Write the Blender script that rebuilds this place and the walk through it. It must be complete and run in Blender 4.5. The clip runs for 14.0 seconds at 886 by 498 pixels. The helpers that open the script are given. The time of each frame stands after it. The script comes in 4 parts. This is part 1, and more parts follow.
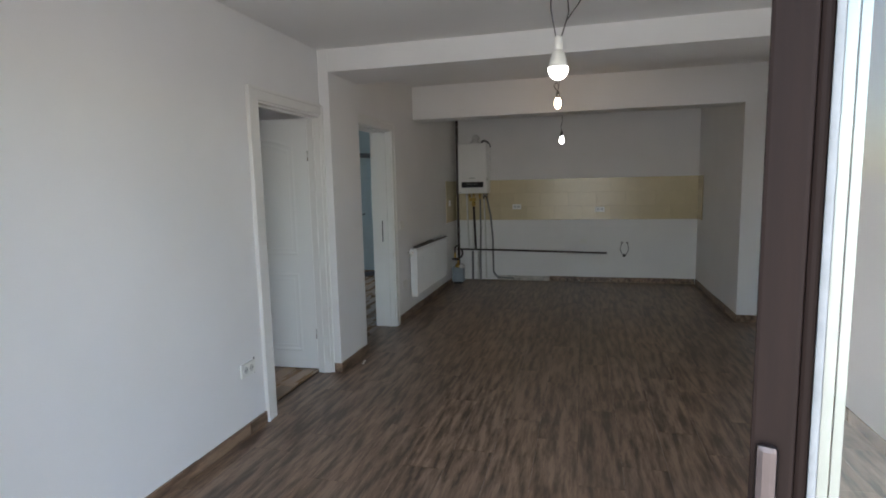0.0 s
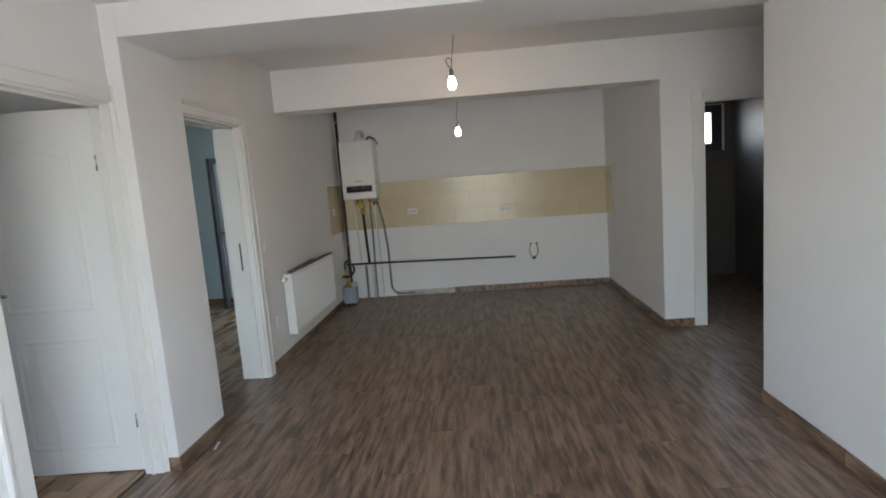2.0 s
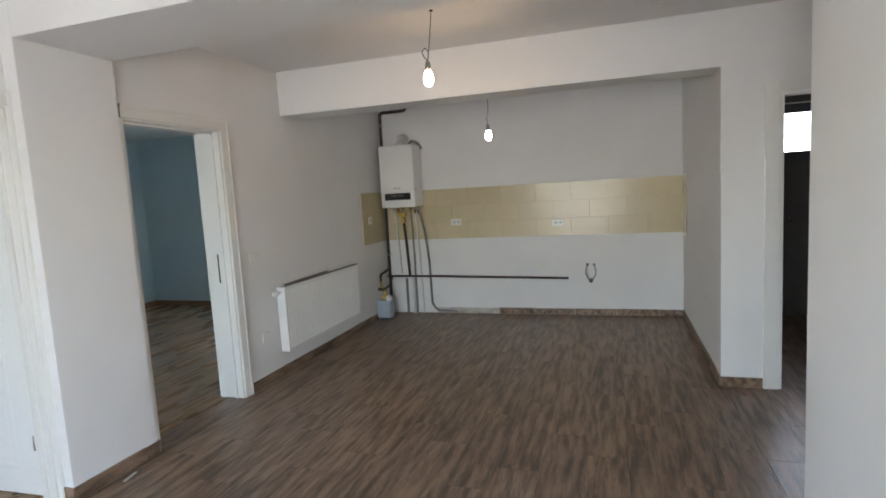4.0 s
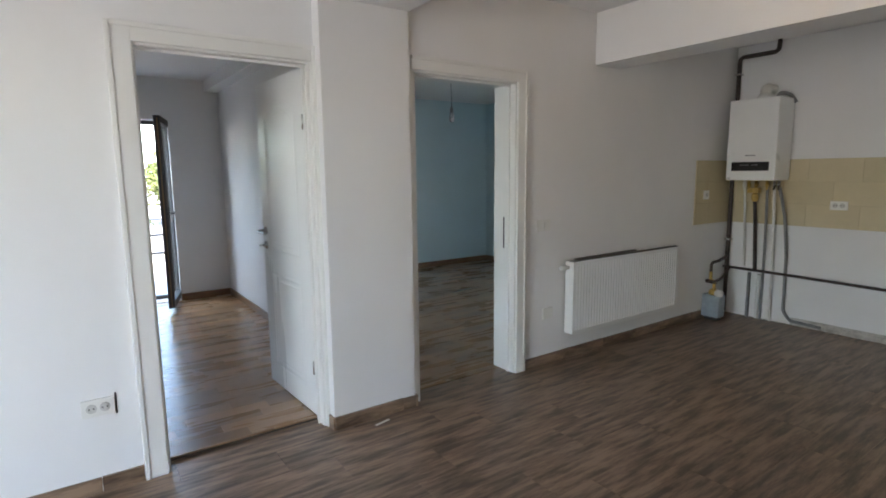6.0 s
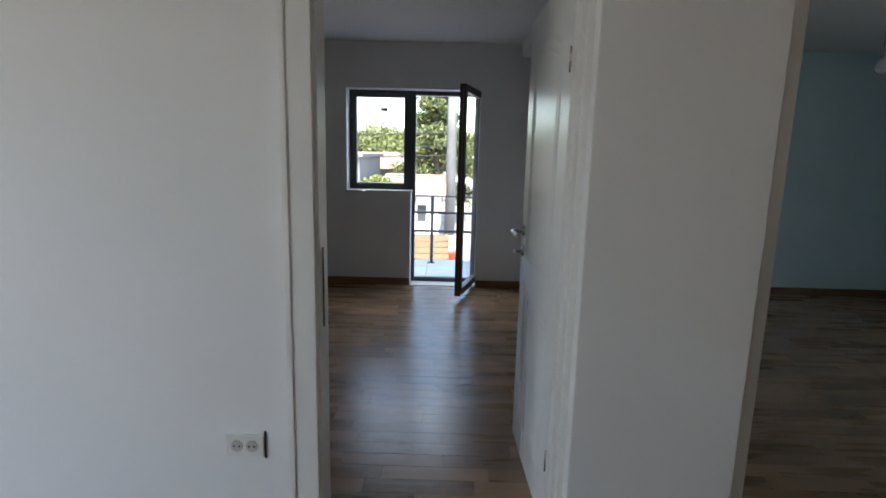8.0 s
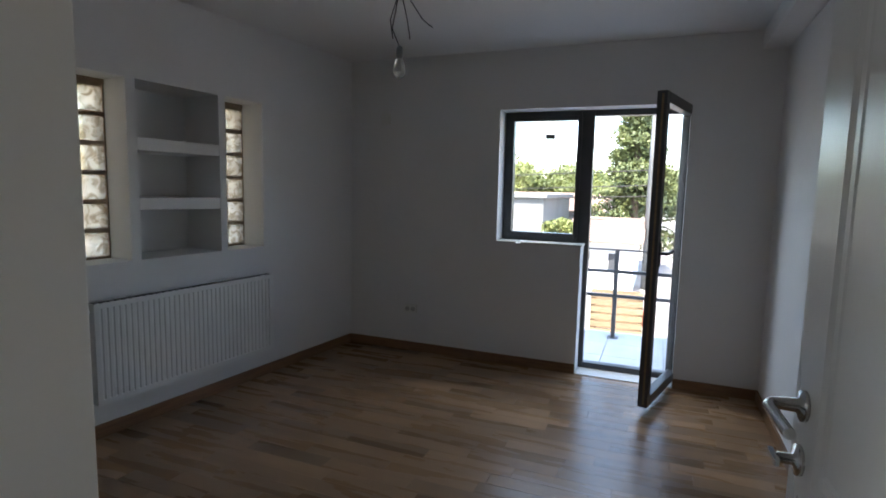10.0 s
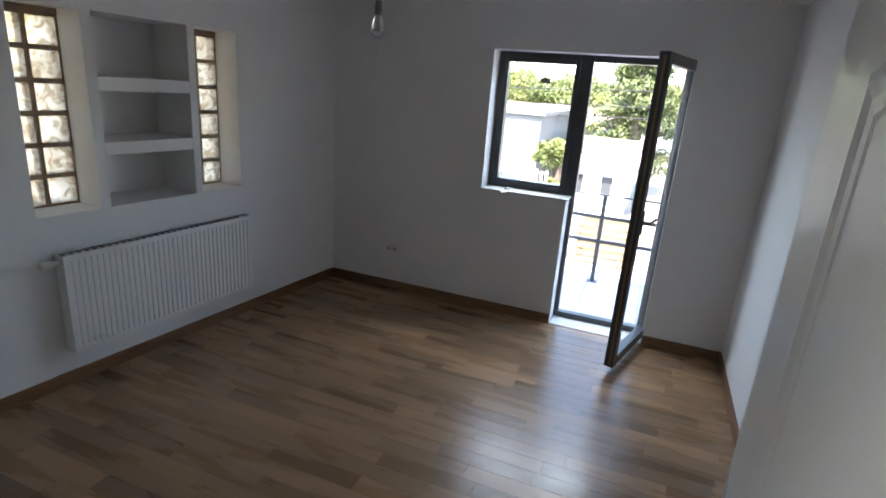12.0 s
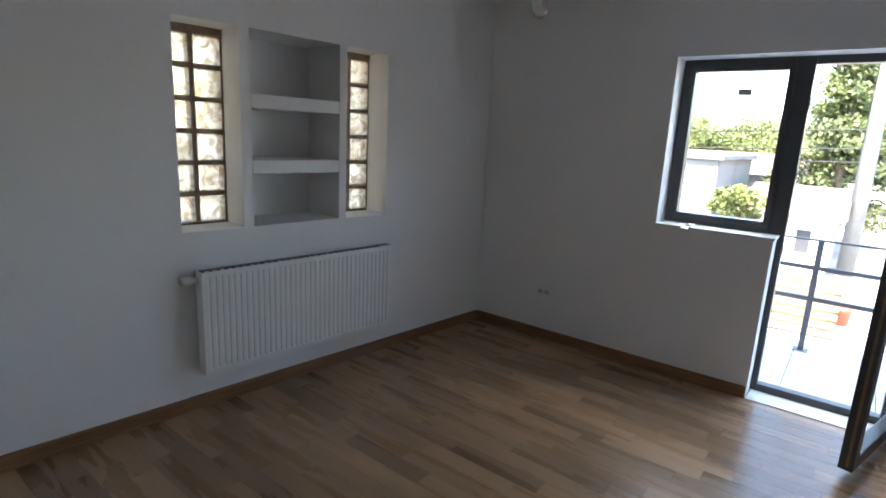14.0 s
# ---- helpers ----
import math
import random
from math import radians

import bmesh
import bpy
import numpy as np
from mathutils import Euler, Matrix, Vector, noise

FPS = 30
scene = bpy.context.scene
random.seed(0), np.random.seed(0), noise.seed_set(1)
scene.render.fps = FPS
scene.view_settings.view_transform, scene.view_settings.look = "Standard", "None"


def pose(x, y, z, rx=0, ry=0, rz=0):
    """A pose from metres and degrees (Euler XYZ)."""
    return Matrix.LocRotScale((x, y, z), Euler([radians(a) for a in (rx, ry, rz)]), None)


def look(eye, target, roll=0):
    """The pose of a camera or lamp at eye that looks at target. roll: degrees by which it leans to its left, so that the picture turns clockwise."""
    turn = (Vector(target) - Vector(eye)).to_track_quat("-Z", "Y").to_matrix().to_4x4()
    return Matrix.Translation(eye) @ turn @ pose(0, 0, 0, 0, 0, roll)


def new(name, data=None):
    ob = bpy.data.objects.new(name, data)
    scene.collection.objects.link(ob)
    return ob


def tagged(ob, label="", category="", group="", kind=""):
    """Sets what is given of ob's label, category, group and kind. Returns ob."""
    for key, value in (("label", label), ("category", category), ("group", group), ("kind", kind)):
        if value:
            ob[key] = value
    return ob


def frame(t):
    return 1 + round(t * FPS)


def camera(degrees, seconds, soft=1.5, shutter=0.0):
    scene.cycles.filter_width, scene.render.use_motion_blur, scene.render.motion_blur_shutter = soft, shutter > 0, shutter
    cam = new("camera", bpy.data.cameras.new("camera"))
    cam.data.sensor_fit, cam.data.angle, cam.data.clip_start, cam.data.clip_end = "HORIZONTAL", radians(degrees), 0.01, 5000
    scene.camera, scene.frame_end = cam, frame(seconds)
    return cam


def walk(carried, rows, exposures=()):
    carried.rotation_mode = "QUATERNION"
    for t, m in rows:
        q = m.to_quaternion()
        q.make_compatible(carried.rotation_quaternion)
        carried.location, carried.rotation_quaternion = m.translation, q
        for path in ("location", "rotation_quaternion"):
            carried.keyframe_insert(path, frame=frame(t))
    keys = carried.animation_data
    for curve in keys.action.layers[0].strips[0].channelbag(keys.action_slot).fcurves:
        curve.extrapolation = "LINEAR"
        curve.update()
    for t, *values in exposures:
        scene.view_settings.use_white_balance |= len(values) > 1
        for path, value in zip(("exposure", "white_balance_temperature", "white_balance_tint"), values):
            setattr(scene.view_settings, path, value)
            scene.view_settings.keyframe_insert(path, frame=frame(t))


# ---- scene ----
cam = camera(79.4, 14.0, soft=1.8)
PATH = [
    (0, (0.061, 0.411, 1.48), (-0.445, 2.331, 1.239), -1.3),
    (0.5, (0.028, 0.705, 1.456), (-0.394, 2.648, 1.233), -1.7),
    (1, (-0.004, 1.002, 1.46), (-0.383, 2.949, 1.207), -1.8),
    (1.5, (-0.074, 1.258, 1.45), (-0.281, 3.228, 1.179), -3.6),
    (2, (-0.04, 1.492, 1.496), (-0.182, 3.47, 1.24), -4.4),
    (2.2, (0.037, 1.613, 1.492), (-0.113, 3.591, 1.235), -4.4),
    (4.3, (1.016, 2.417, 1.494), (0.197, 4.231, 1.292), -2.0),
    (4.5, (1.067, 2.498, 1.512), (0.084, 4.227, 1.297), -1.1),
    (5, (1.014, 2.607, 1.483), (-0.312, 4.087, 1.259), 0.3),
    (5.5, (0.955, 2.803, 1.464), (-0.541, 4.106, 1.205), 0.1),
    (6, (0.887, 3.073, 1.439), (-0.733, 4.21, 1.154), -0.6),
    (6.5, (0.758, 3.292, 1.433), (-1.027, 4.138, 1.118), -0.7),
    (7, (0.513, 3.476, 1.421), (-1.342, 4.137, 1.072), -0.5),
    (7.5, (0.171, 3.612, 1.421), (-1.766, 3.985, 1.093), -0.1),
    (8, (-0.2, 3.799, 1.415), (-2.168, 3.767, 1.06), 1.4),
    (8.5, (-0.628, 3.875, 1.402), (-2.579, 3.634, 1.034), 2.2),
    (9, (-1.057, 3.894, 1.37), (-2.998, 3.486, 1.114), 1.1),
    (9.2, (-1.231, 3.902, 1.321), (-3.155, 3.422, 1.056), 0.9),
    (11.3, (-1.784, 3.86, 1.703), (-3.491, 2.835, 1.51), 3.6),
    (11.5, (-1.796, 3.87, 1.73), (-3.505, 2.881, 1.41), 4.55),
    (12, (-1.775, 3.915, 1.752), (-3.564, 3.238, 1.168), 4.4),
    (12.5, (-1.69, 3.841, 1.699), (-3.54, 3.424, 1.065), 4.4),
    (13, (-1.694, 3.878, 1.588), (-3.397, 2.957, 1.088), 5.1),
    (13.2, (-1.721, 3.847, 1.549), (-3.344, 2.781, 1.068), 4.8),
    (13.5, (-1.845, 3.829, 1.527), (-3.339, 2.577, 1.08), 5.35),
    (14, (-2.18, 3.706, 1.515), (-3.728, 2.513, 1.091), 2.85),
]
walk(cam, [(t, look(eye, target, roll)) for t, eye, target, roll in PATH], [(0, 3.1), (1, 3.5), (2, 3.95), (4.5, 4.3), (5.5, 4.25), (6.5, 3.65), (7.5, 3.05), (9, 2.65), (11.5, 3.85), (12.5, 3.55), (14, 3.8)])

# ---- light and exposure ----
world = bpy.data.worlds.new("sky")
scene.world = world
world.use_nodes = True
wn = world.node_tree.nodes
sky = wn.new("ShaderNodeTexSky")
sky.sky_type = "NISHITA"
sky.sun_disc = False
SUN_EL, SUN_AZ = radians(55), radians(88)      # azimuth clockwise from +y
sky.sun_elevation, sky.sun_rotation = SUN_EL, SUN_AZ
wn["Background"].inputs["Strength"].default_value = 0.12
world.node_tree.links.new(sky.outputs[0], wn["Background"].inputs["Color"])
sun_dir = Vector((math.sin(SUN_AZ) * math.cos(SUN_EL), math.cos(SUN_AZ) * math.cos(SUN_EL), math.sin(SUN_EL)))
sun = new("sun", bpy.data.lights.new("sun", "SUN"))
sun.data.energy, sun.data.angle, sun.data.color = 2.2, radians(0.5), (1, 0.95, 0.88)
sun.matrix_world = look(sun_dir * 30, (0, 0, 0))


def area_light(name, eye, target, w, h, power, color=(0.97, 0.98, 1.0)):
    lamp = new(name, bpy.data.lights.new(name, "AREA"))
    lamp.data.shape, lamp.data.size, lamp.data.size_y = "RECTANGLE", w, h
    lamp.data.energy, lamp.data.color = power, color
    lamp.matrix_world = look(eye, target)
    return lamp


area_light("entrance_daylight", (0.15, 0.1, 1.1), (0.15, 3, 1.0), 1.7, 2.0, 2.6, (1.0, 0.98, 0.89))
area_light("room_daylight", (-2.6, 8.86, 1.2), (-2.9, 5, 0.9), 0.75, 1.9, 0.17, (0.88, 0.97, 1.0))
# added fill lamp, unseen above the window outside; boosts the sky's light in the bedroom
area_light("bedroom_fill", (-6.75, 2.95, 2.72), (-3.0, 3.9, 1.2), 1.9, 0.9, 8.0, (0.88, 0.96, 1.0))
# added fill lamp, unseen over the terrace; its bounce lifts the bedroom ceiling
area_light("terrace_fill", (-6.85, 3.3, 3.2), (-6.85, 3.3, 0), 0.9, 4.0, 4.0, (0.92, 0.96, 1.0))
area_light("bath_daylight", (2.8, 9.1, 2.0), (2.8, 5, 1.2), 0.9, 0.7, 1.5)


# ---- materials ----
def mat(name, base, rough=0.5, metal=0.0, vary=0.08, scale=6.0, fine=120.0, bump=0.05, stretch=(1, 1, 1), spec=0.5,
        coat=0.0, alt=None, per_piece=0.0, trans=0.0, emit=None, power=0.0, ramp_at=(0.32, 0.68)):
    """A procedural surface: two scales of variation in colour and roughness, and fine relief."""
    m = bpy.data.materials.new(name)
    m.use_nodes = True
    nt = m.node_tree
    n, link = nt.nodes, nt.links.new
    b = n["Principled BSDF"]
    b.inputs["Metallic"].default_value = metal
    b.inputs["Specular IOR Level"].default_value = spec
    b.inputs["Coat Weight"].default_value = coat
    b.inputs["Transmission Weight"].default_value = trans
    geo = n.new("ShaderNodeNewGeometry")
    mp = n.new("ShaderNodeMapping")
    mp.inputs["Scale"].default_value = stretch
    link(geo.outputs["Position"], mp.inputs["Vector"])
    vec = mp.outputs["Vector"]
    if per_piece:
        info = n.new("ShaderNodeObjectInfo")
        add = n.new("ShaderNodeVectorMath")
        add.operation = "MULTIPLY_ADD"
        com = n.new("ShaderNodeCombineXYZ")
        for i in range(3):
            link(info.outputs["Random"], com.inputs[i])
        link(com.outputs[0], add.inputs[0])
        add.inputs[1].default_value = (37, 53, 71)
        link(vec, add.inputs[2])
        vec = add.outputs[0]
    big, small = n.new("ShaderNodeTexNoise"), n.new("ShaderNodeTexNoise")
    big.inputs["Scale"].default_value, big.inputs["Detail"].default_value = scale, 5
    small.inputs["Scale"].default_value, small.inputs["Detail"].default_value = fine, 3
    link(vec, big.inputs["Vector"])
    link(vec, small.inputs["Vector"])
    ramp = n.new("ShaderNodeValToRGB")
    dark = alt or tuple(c * (1 - vary) for c in base)
    lite = base if alt else tuple(min(1, c * (1 + vary)) for c in base)
    ramp.color_ramp.elements[0].position, ramp.color_ramp.elements[1].position = ramp_at
    ramp.color_ramp.elements[0].color, ramp.color_ramp.elements[1].color = (*dark, 1), (*lite, 1)
    mixf = n.new("ShaderNodeMath")
    mixf.operation = "MULTIPLY_ADD"
    link(small.outputs["Fac"], mixf.inputs[0])
    mixf.inputs[1].default_value = 0.25
    sub = n.new("ShaderNodeMath")
    sub.operation = "ADD"
    sub.inputs[1].default_value = -0.125
    link(big.outputs["Fac"], sub.inputs[0])
    link(sub.outputs[0], mixf.inputs[2])
    link(mixf.outputs[0], ramp.inputs["Fac"])
    col = ramp.outputs["Color"]
    if per_piece:
        hsv = n.new("ShaderNodeHueSaturation")
        mr = n.new("ShaderNodeMapRange")
        mr.inputs["To Min"].default_value, mr.inputs["To Max"].default_value = 1 - per_piece, 1 + per_piece
        link(info.outputs["Random"], mr.inputs["Value"])
        link(mr.outputs[0], hsv.inputs["Value"])
        link(col, hsv.inputs["Color"])
        col = hsv.outputs["Color"]
    link(col, b.inputs["Base Color"])
    rr = n.new("ShaderNodeMapRange")
    rr.inputs["To Min"].default_value, rr.inputs["To Max"].default_value = max(0, rough - 0.07), min(1, rough + 0.07)
    link(big.outputs["Fac"], rr.inputs["Value"])
    link(rr.outputs[0], b.inputs["Roughness"])
    if bump:
        bp = n.new("ShaderNodeBump")
        bp.inputs["Strength"].default_value, bp.inputs["Distance"].default_value = bump, 0.004
        link(small.outputs["Fac"], bp.inputs["Height"])
        link(bp.outputs[0], b.inputs["Normal"])
    if emit:
        b.inputs["Emission Color"].default_value = (*emit, 1)
        b.inputs["Emission Strength"].default_value = power
    return m


def glass_mat(name, tint=(1, 1, 1), rough=0.0, gloss=0.08):
    """Thin pane: clear, with a weak mirror on top."""
    m = bpy.data.materials.new(name)
    m.use_nodes = True
    n, link = m.node_tree.nodes, m.node_tree.links.new
    n.remove(n["Principled BSDF"])
    tr, gl, mx, lw, sc = (n.new(k) for k in ("ShaderNodeBsdfTransparent", "ShaderNodeBsdfGlossy", "ShaderNodeMixShader", "ShaderNodeLayerWeight", "ShaderNodeMath"))
    tr.inputs["Color"].default_value = (*tint, 1)
    gl.inputs["Roughness"].default_value = rough
    lw.inputs["Blend"].default_value = 0.2
    sc.operation = "MULTIPLY_ADD"
    sc.inputs[1].default_value, sc.inputs[2].default_value = 0.2, 0.015
    link(lw.outputs["Facing"], sc.inputs[0])
    link(sc.outputs[0], mx.inputs["Fac"])
    link(tr.outputs[0], mx.inputs[1])
    link(gl.outputs[0], mx.inputs[2])
    link(mx.outputs[0], n["Material Output"].inputs["Surface"])
    return m


M_WALL = mat("white_wall_paint", (0.80, 0.79, 0.78), 0.75, vary=0.025, scale=1.6, fine=240, bump=0.12)
M_BLUE = mat("pale_blue_wall_paint", (0.57, 0.68, 0.705), 0.75, vary=0.03, scale=1.6, fine=240, bump=0.12)
M_CEIL = mat("ceiling_paint", (0.80, 0.79, 0.78), 0.85, vary=0.02, scale=1.2, fine=260, bump=0.1)
M_TILE = mat("wood_look_floor_tile", (0.315, 0.212, 0.142), 0.33, ramp_at=(0.35, 0.65), alt=(0.092, 0.057, 0.037), scale=1.0, fine=6.0, bump=0.03,
             stretch=(27, 3.4, 20), per_piece=0.10, spec=0.5)
M_GROUT = mat("brown_grout", (0.06, 0.045, 0.035), 0.8, vary=0.15, scale=30)
M_LAM = mat("oak_laminate_strip", (0.34, 0.210, 0.114), 0.28, ramp_at=(0.25, 0.75), alt=(0.235, 0.140, 0.074), scale=1.0, fine=5.0, bump=0.02,
            stretch=(11, 1.3, 20), per_piece=0.33, spec=0.5)
M_OAKSKIRT = mat("oak_baseboard", (0.27, 0.145, 0.068), 0.4, alt=(0.17, 0.085, 0.04), scale=1.0, fine=8, stretch=(4, 4, 60), bump=0.03)
M_DOOR = mat("white_door_lacquer", (0.80, 0.80, 0.78), 0.28, vary=0.02, scale=2, fine=90, bump=0.05, stretch=(1, 1, 0.15))
M_TRIM = mat("white_door_frame_foil", (0.78, 0.77, 0.74), 0.35, vary=0.02, scale=3, fine=80, bump=0.03)
M_BEIGE = mat("beige_wall_tile", (0.60, 0.51, 0.33), 0.22, vary=0.05, scale=3, fine=30, bump=0.08, per_piece=0.03)
M_BEIGEGROUT = mat("beige_grout", (0.52, 0.44, 0.29), 0.8, vary=0.1, scale=20)
M_ANTH = mat("anthracite_window_foil", (0.06, 0.062, 0.067), 0.34, vary=0.1, scale=8, fine=140, bump=0.03)
M_BROWN = mat("dark_brown_door_foil", (0.016, 0.009, 0.007), 0.65, spec=0.12, vary=0.2, scale=5, fine=60, stretch=(6, 6, 0.4), bump=0.05)
M_STEEL = mat("stainless_steel", (0.6, 0.59, 0.57), 0.25, metal=1.0, vary=0.05, scale=20, bump=0.02)
M_BRONZE = mat("dark_bronze_metal", (0.10, 0.08, 0.08), 0.35, metal=0.8, vary=0.1, scale=20)
M_ALU = mat("bright_aluminium_spacer", (0.26, 0.28, 0.27), 0.4, metal=1.0, vary=0.05, scale=20)
M_PIPE = mat("dark_steel_pipe", (0.06, 0.045, 0.04), 0.5, metal=0.4, vary=0.3, scale=30, bump=0.1)
M_WPIPE = mat("white_plastic_pipe", (0.7, 0.69, 0.66), 0.4, vary=0.05, scale=12)
M_GPIPE = mat("grey_conduit", (0.22, 0.22, 0.22), 0.55, vary=0.12, scale=25)
M_BRASS = mat("brass_valve", (0.55, 0.38, 0.12), 0.35, metal=0.9, vary=0.2, scale=40)
M_ENAMEL = mat("white_enamel", (0.82, 0.82, 0.80), 0.3, vary=0.015, scale=5, fine=150, bump=0.02)
M_BLACKPANEL = mat("black_display_panel", (0.012, 0.012, 0.013), 0.15, vary=0.1)
M_PLASTIC = mat("white_switch_plastic", (0.78, 0.77, 0.73), 0.35, vary=0.02)
# switch plastic darkened: the shade of a socket's recess put into its colour
M_WELLSHADE = mat("shaded_socket_plastic", (0.55, 0.54, 0.51), 0.4, vary=0.04)
M_DARKHOLE = mat("dark_plastic", (0.03, 0.03, 0.03), 0.6, vary=0.1)
M_WIRE = mat("black_cable", (0.025, 0.022, 0.02), 0.55, vary=0.1)
M_CARD = mat("brown_packing_strip", (0.10, 0.085, 0.075), 0.6, vary=0.2, scale=12)
M_BOX = mat("blue_grey_valve_box", (0.30, 0.35, 0.40), 0.5, vary=0.08, scale=20)
M_ROUGH = mat("raw_plaster", (0.48, 0.45, 0.41), 0.95, vary=0.3, scale=14, fine=90, bump=0.6)
M_BATH = mat("dark_bathroom_tile", (0.11, 0.10, 0.095), 0.55, vary=0.15, scale=4, fine=40, bump=0.03)
M_GLASS = glass_mat("window_glass")

M_TERR = mat("pale_terrace_tile", (0.50, 0.50, 0.50), 0.5, vary=0.07, scale=5, per_piece=0.04)
M_GROUND = mat("pale_dusty_ground", (0.34, 0.31, 0.28), 0.95, vary=0.25, scale=0.6, fine=20, bump=0.3)
M_CONC = mat("weathered_concrete", (0.20, 0.20, 0.19), 0.9, vary=0.2, scale=1.2, fine=15, bump=0.3)
M_ROOF = mat("brown_roof_tile", (0.27, 0.19, 0.15), 0.8, vary=0.25, scale=3)
M_WOOD = mat("raw_pine_slat", (0.24, 0.17, 0.10), 0.7, vary=0.2, scale=8, stretch=(1, 1, 6), per_piece=0.12)
M_LEAF = mat("green_leaves", (0.18, 0.20, 0.055), 0.6, alt=(0.085, 0.11, 0.032), scale=0.9, fine=4, bump=0)
M_NEEDLE = mat("conifer_foliage", (0.15, 0.17, 0.055), 0.6, alt=(0.06, 0.08, 0.03), scale=0.9, fine=4, bump=0)
M_BARK = mat("bark", (0.12, 0.09, 0.065), 0.9, vary=0.3, scale=8, bump=0.5)
M_CARPAINT = mat("dark_green_car_paint", (0.02, 0.06, 0.05), 0.25, coat=0.6, vary=0.05)
M_BUCKET = mat("orange_red_plastic", (0.55, 0.10, 0.05), 0.45, vary=0.08)
M_RUBBER = mat("tyre_rubber", (0.02, 0.02, 0.02), 0.8)
M_BULBON = mat("lit_bulb", (0.9, 0.9, 0.88), 0.4, emit=(1.0, 0.96, 0.90), power=1.5)
M_BULBWARM = mat("lit_warm_bulb", (0.9, 0.85, 0.75), 0.4, emit=(1.0, 0.72, 0.46), power=5.5)
M_BULBOFF = mat("clear_bulb_glass", (0.85, 0.85, 0.85), 0.08, trans=0.75, vary=0.01, bump=0)


def block_mat():
    """Wavy cast glass of the glass blocks."""
    m = bpy.data.materials.new("wavy_block_glass")
    m.use_nodes = True
    n, link = m.node_tree.nodes, m.node_tree.links.new
    n.remove(n["Principled BSDF"])
    tr, tl, df, mx, m2 = (n.new(k) for k in ("ShaderNodeBsdfTransparent", "ShaderNodeBsdfTranslucent", "ShaderNodeBsdfGlossy", "ShaderNodeMixShader", "ShaderNodeMixShader"))
    geo, wave, ramp = n.new("ShaderNodeNewGeometry"), n.new("ShaderNodeTexNoise"), n.new("ShaderNodeValToRGB")
    wave.inputs["Scale"].default_value, wave.inputs["Detail"].default_value, wave.inputs["Distortion"].default_value = 13, 2, 1.5
    link(geo.outputs["Position"], wave.inputs["Vector"])
    ramp.color_ramp.elements[0].position, ramp.color_ramp.elements[1].position = 0.36, 0.56
    # the blocks' warm glow is put into this tint; no sun falls on them
    ramp.color_ramp.elements[0].color, ramp.color_ramp.elements[1].color = (0.52, 0.43, 0.31, 1), (0.98, 0.91, 0.79, 1)
    link(wave.outputs["Fac"], ramp.inputs["Fac"])
    link(ramp.outputs[0], tr.inputs["Color"])
    link(ramp.outputs[0], tl.inputs["Color"])
    df.inputs["Roughness"].default_value = 0.1
    mx.inputs["Fac"].default_value = 0.5
    link(tr.outputs[0], mx.inputs[1])
    link(tl.outputs[0], mx.inputs[2])
    m2.inputs["Fac"].default_value = 0.06
    link(mx.outputs[0], m2.inputs[1])
    link(df.outputs[0], m2.inputs[2])
    link(m2.outputs[0], n["Material Output"].inputs["Surface"])
    return m


M_BLOCKGLASS = block_mat()


# ---- mesh helpers ----
def box(bm, x0, x1, y0, y1, z0, z1, bevel=0.0):
    r = bmesh.ops.create_cube(bm, size=1)
    vs = r["verts"]
    bmesh.ops.scale(bm, vec=(x1 - x0, y1 - y0, z1 - z0), verts=vs)
    bmesh.ops.translate(bm, vec=((x0 + x1) / 2, (y0 + y1) / 2, (z0 + z1) / 2), verts=vs)
    if bevel:
        es = list({e for v in vs for e in v.link_edges})
        bmesh.ops.bevel(bm, geom=es, offset=bevel, segments=2, affect="EDGES", profile=0.6)
    return bm


def boxes(*dims, bevel=0.0):
    bm = bmesh.new()
    for d in dims:
        box(bm, *d, bevel=bevel)
    return bm


def part(name, bm, material, parent=None, label="", smooth=False):
    me = bpy.data.meshes.new(name)
    if smooth:
        for f in bm.faces:
            f.smooth = True
    bm.to_mesh(me)
    bm.free()
    me.materials.append(material)
    ob = new(name, me)
    ob.parent = parent
    if label:
        tagged(ob, label)
    return ob


def thing(name, label, category, at=(0, 0, 0), group="", rz=0):
    e = new(name)
    e.empty_display_size = 0.1
    e.matrix_world = pose(*at, 0, 0, rz)
    return tagged(e, label, category, group)


def structure(name, bm, material, label, category, parent=None):
    return tagged(part(name, bm, material, parent), label, category, "", "structure")


def tube(name, points, radius, material, parent=None, label="", smooth=True, sides=8):
    """A round tube along a line of points, rounded at the bends."""
    cu = bpy.data.curves.new(name, "CURVE")
    cu.dimensions, cu.bevel_depth, cu.bevel_resolution, cu.use_fill_caps = "3D", radius, 2, True
    sp = cu.splines.new("POLY")
    pts = [Vector(points[0])]
    for a, b, c in zip(points, points[1:], points[2:]):
        a, b, c = Vector(a), Vector(b), Vector(c)
        r = min(2.2 * radius, (b - a).length * 0.45, (c - b).length * 0.45)
        p, q = b + (a - b).normalized() * r, b + (c - b).normalized() * r
        for k in range(5):
            u = k / 4
            pts.append((1 - u) ** 2 * p + 2 * u * (1 - u) * b + u * u * q)
    pts.append(Vector(points[-1]))
    sp.points.add(len(pts) - 1)
    for s, v in zip(sp.points, pts):
        s.co = (*v, 1)
    tmp = bpy.data.objects.new(name, cu)
    me = bpy.data.meshes.new_from_object(tmp)
    bpy.data.objects.remove(tmp)
    bpy.data.curves.remove(cu)
    for f in me.polygons:
        f.use_smooth = True
    me.materials.clear()
    me.materials.append(material)
    ob = new(name, me)
    ob.parent = parent
    if label:
        tagged(ob, label)
    return ob


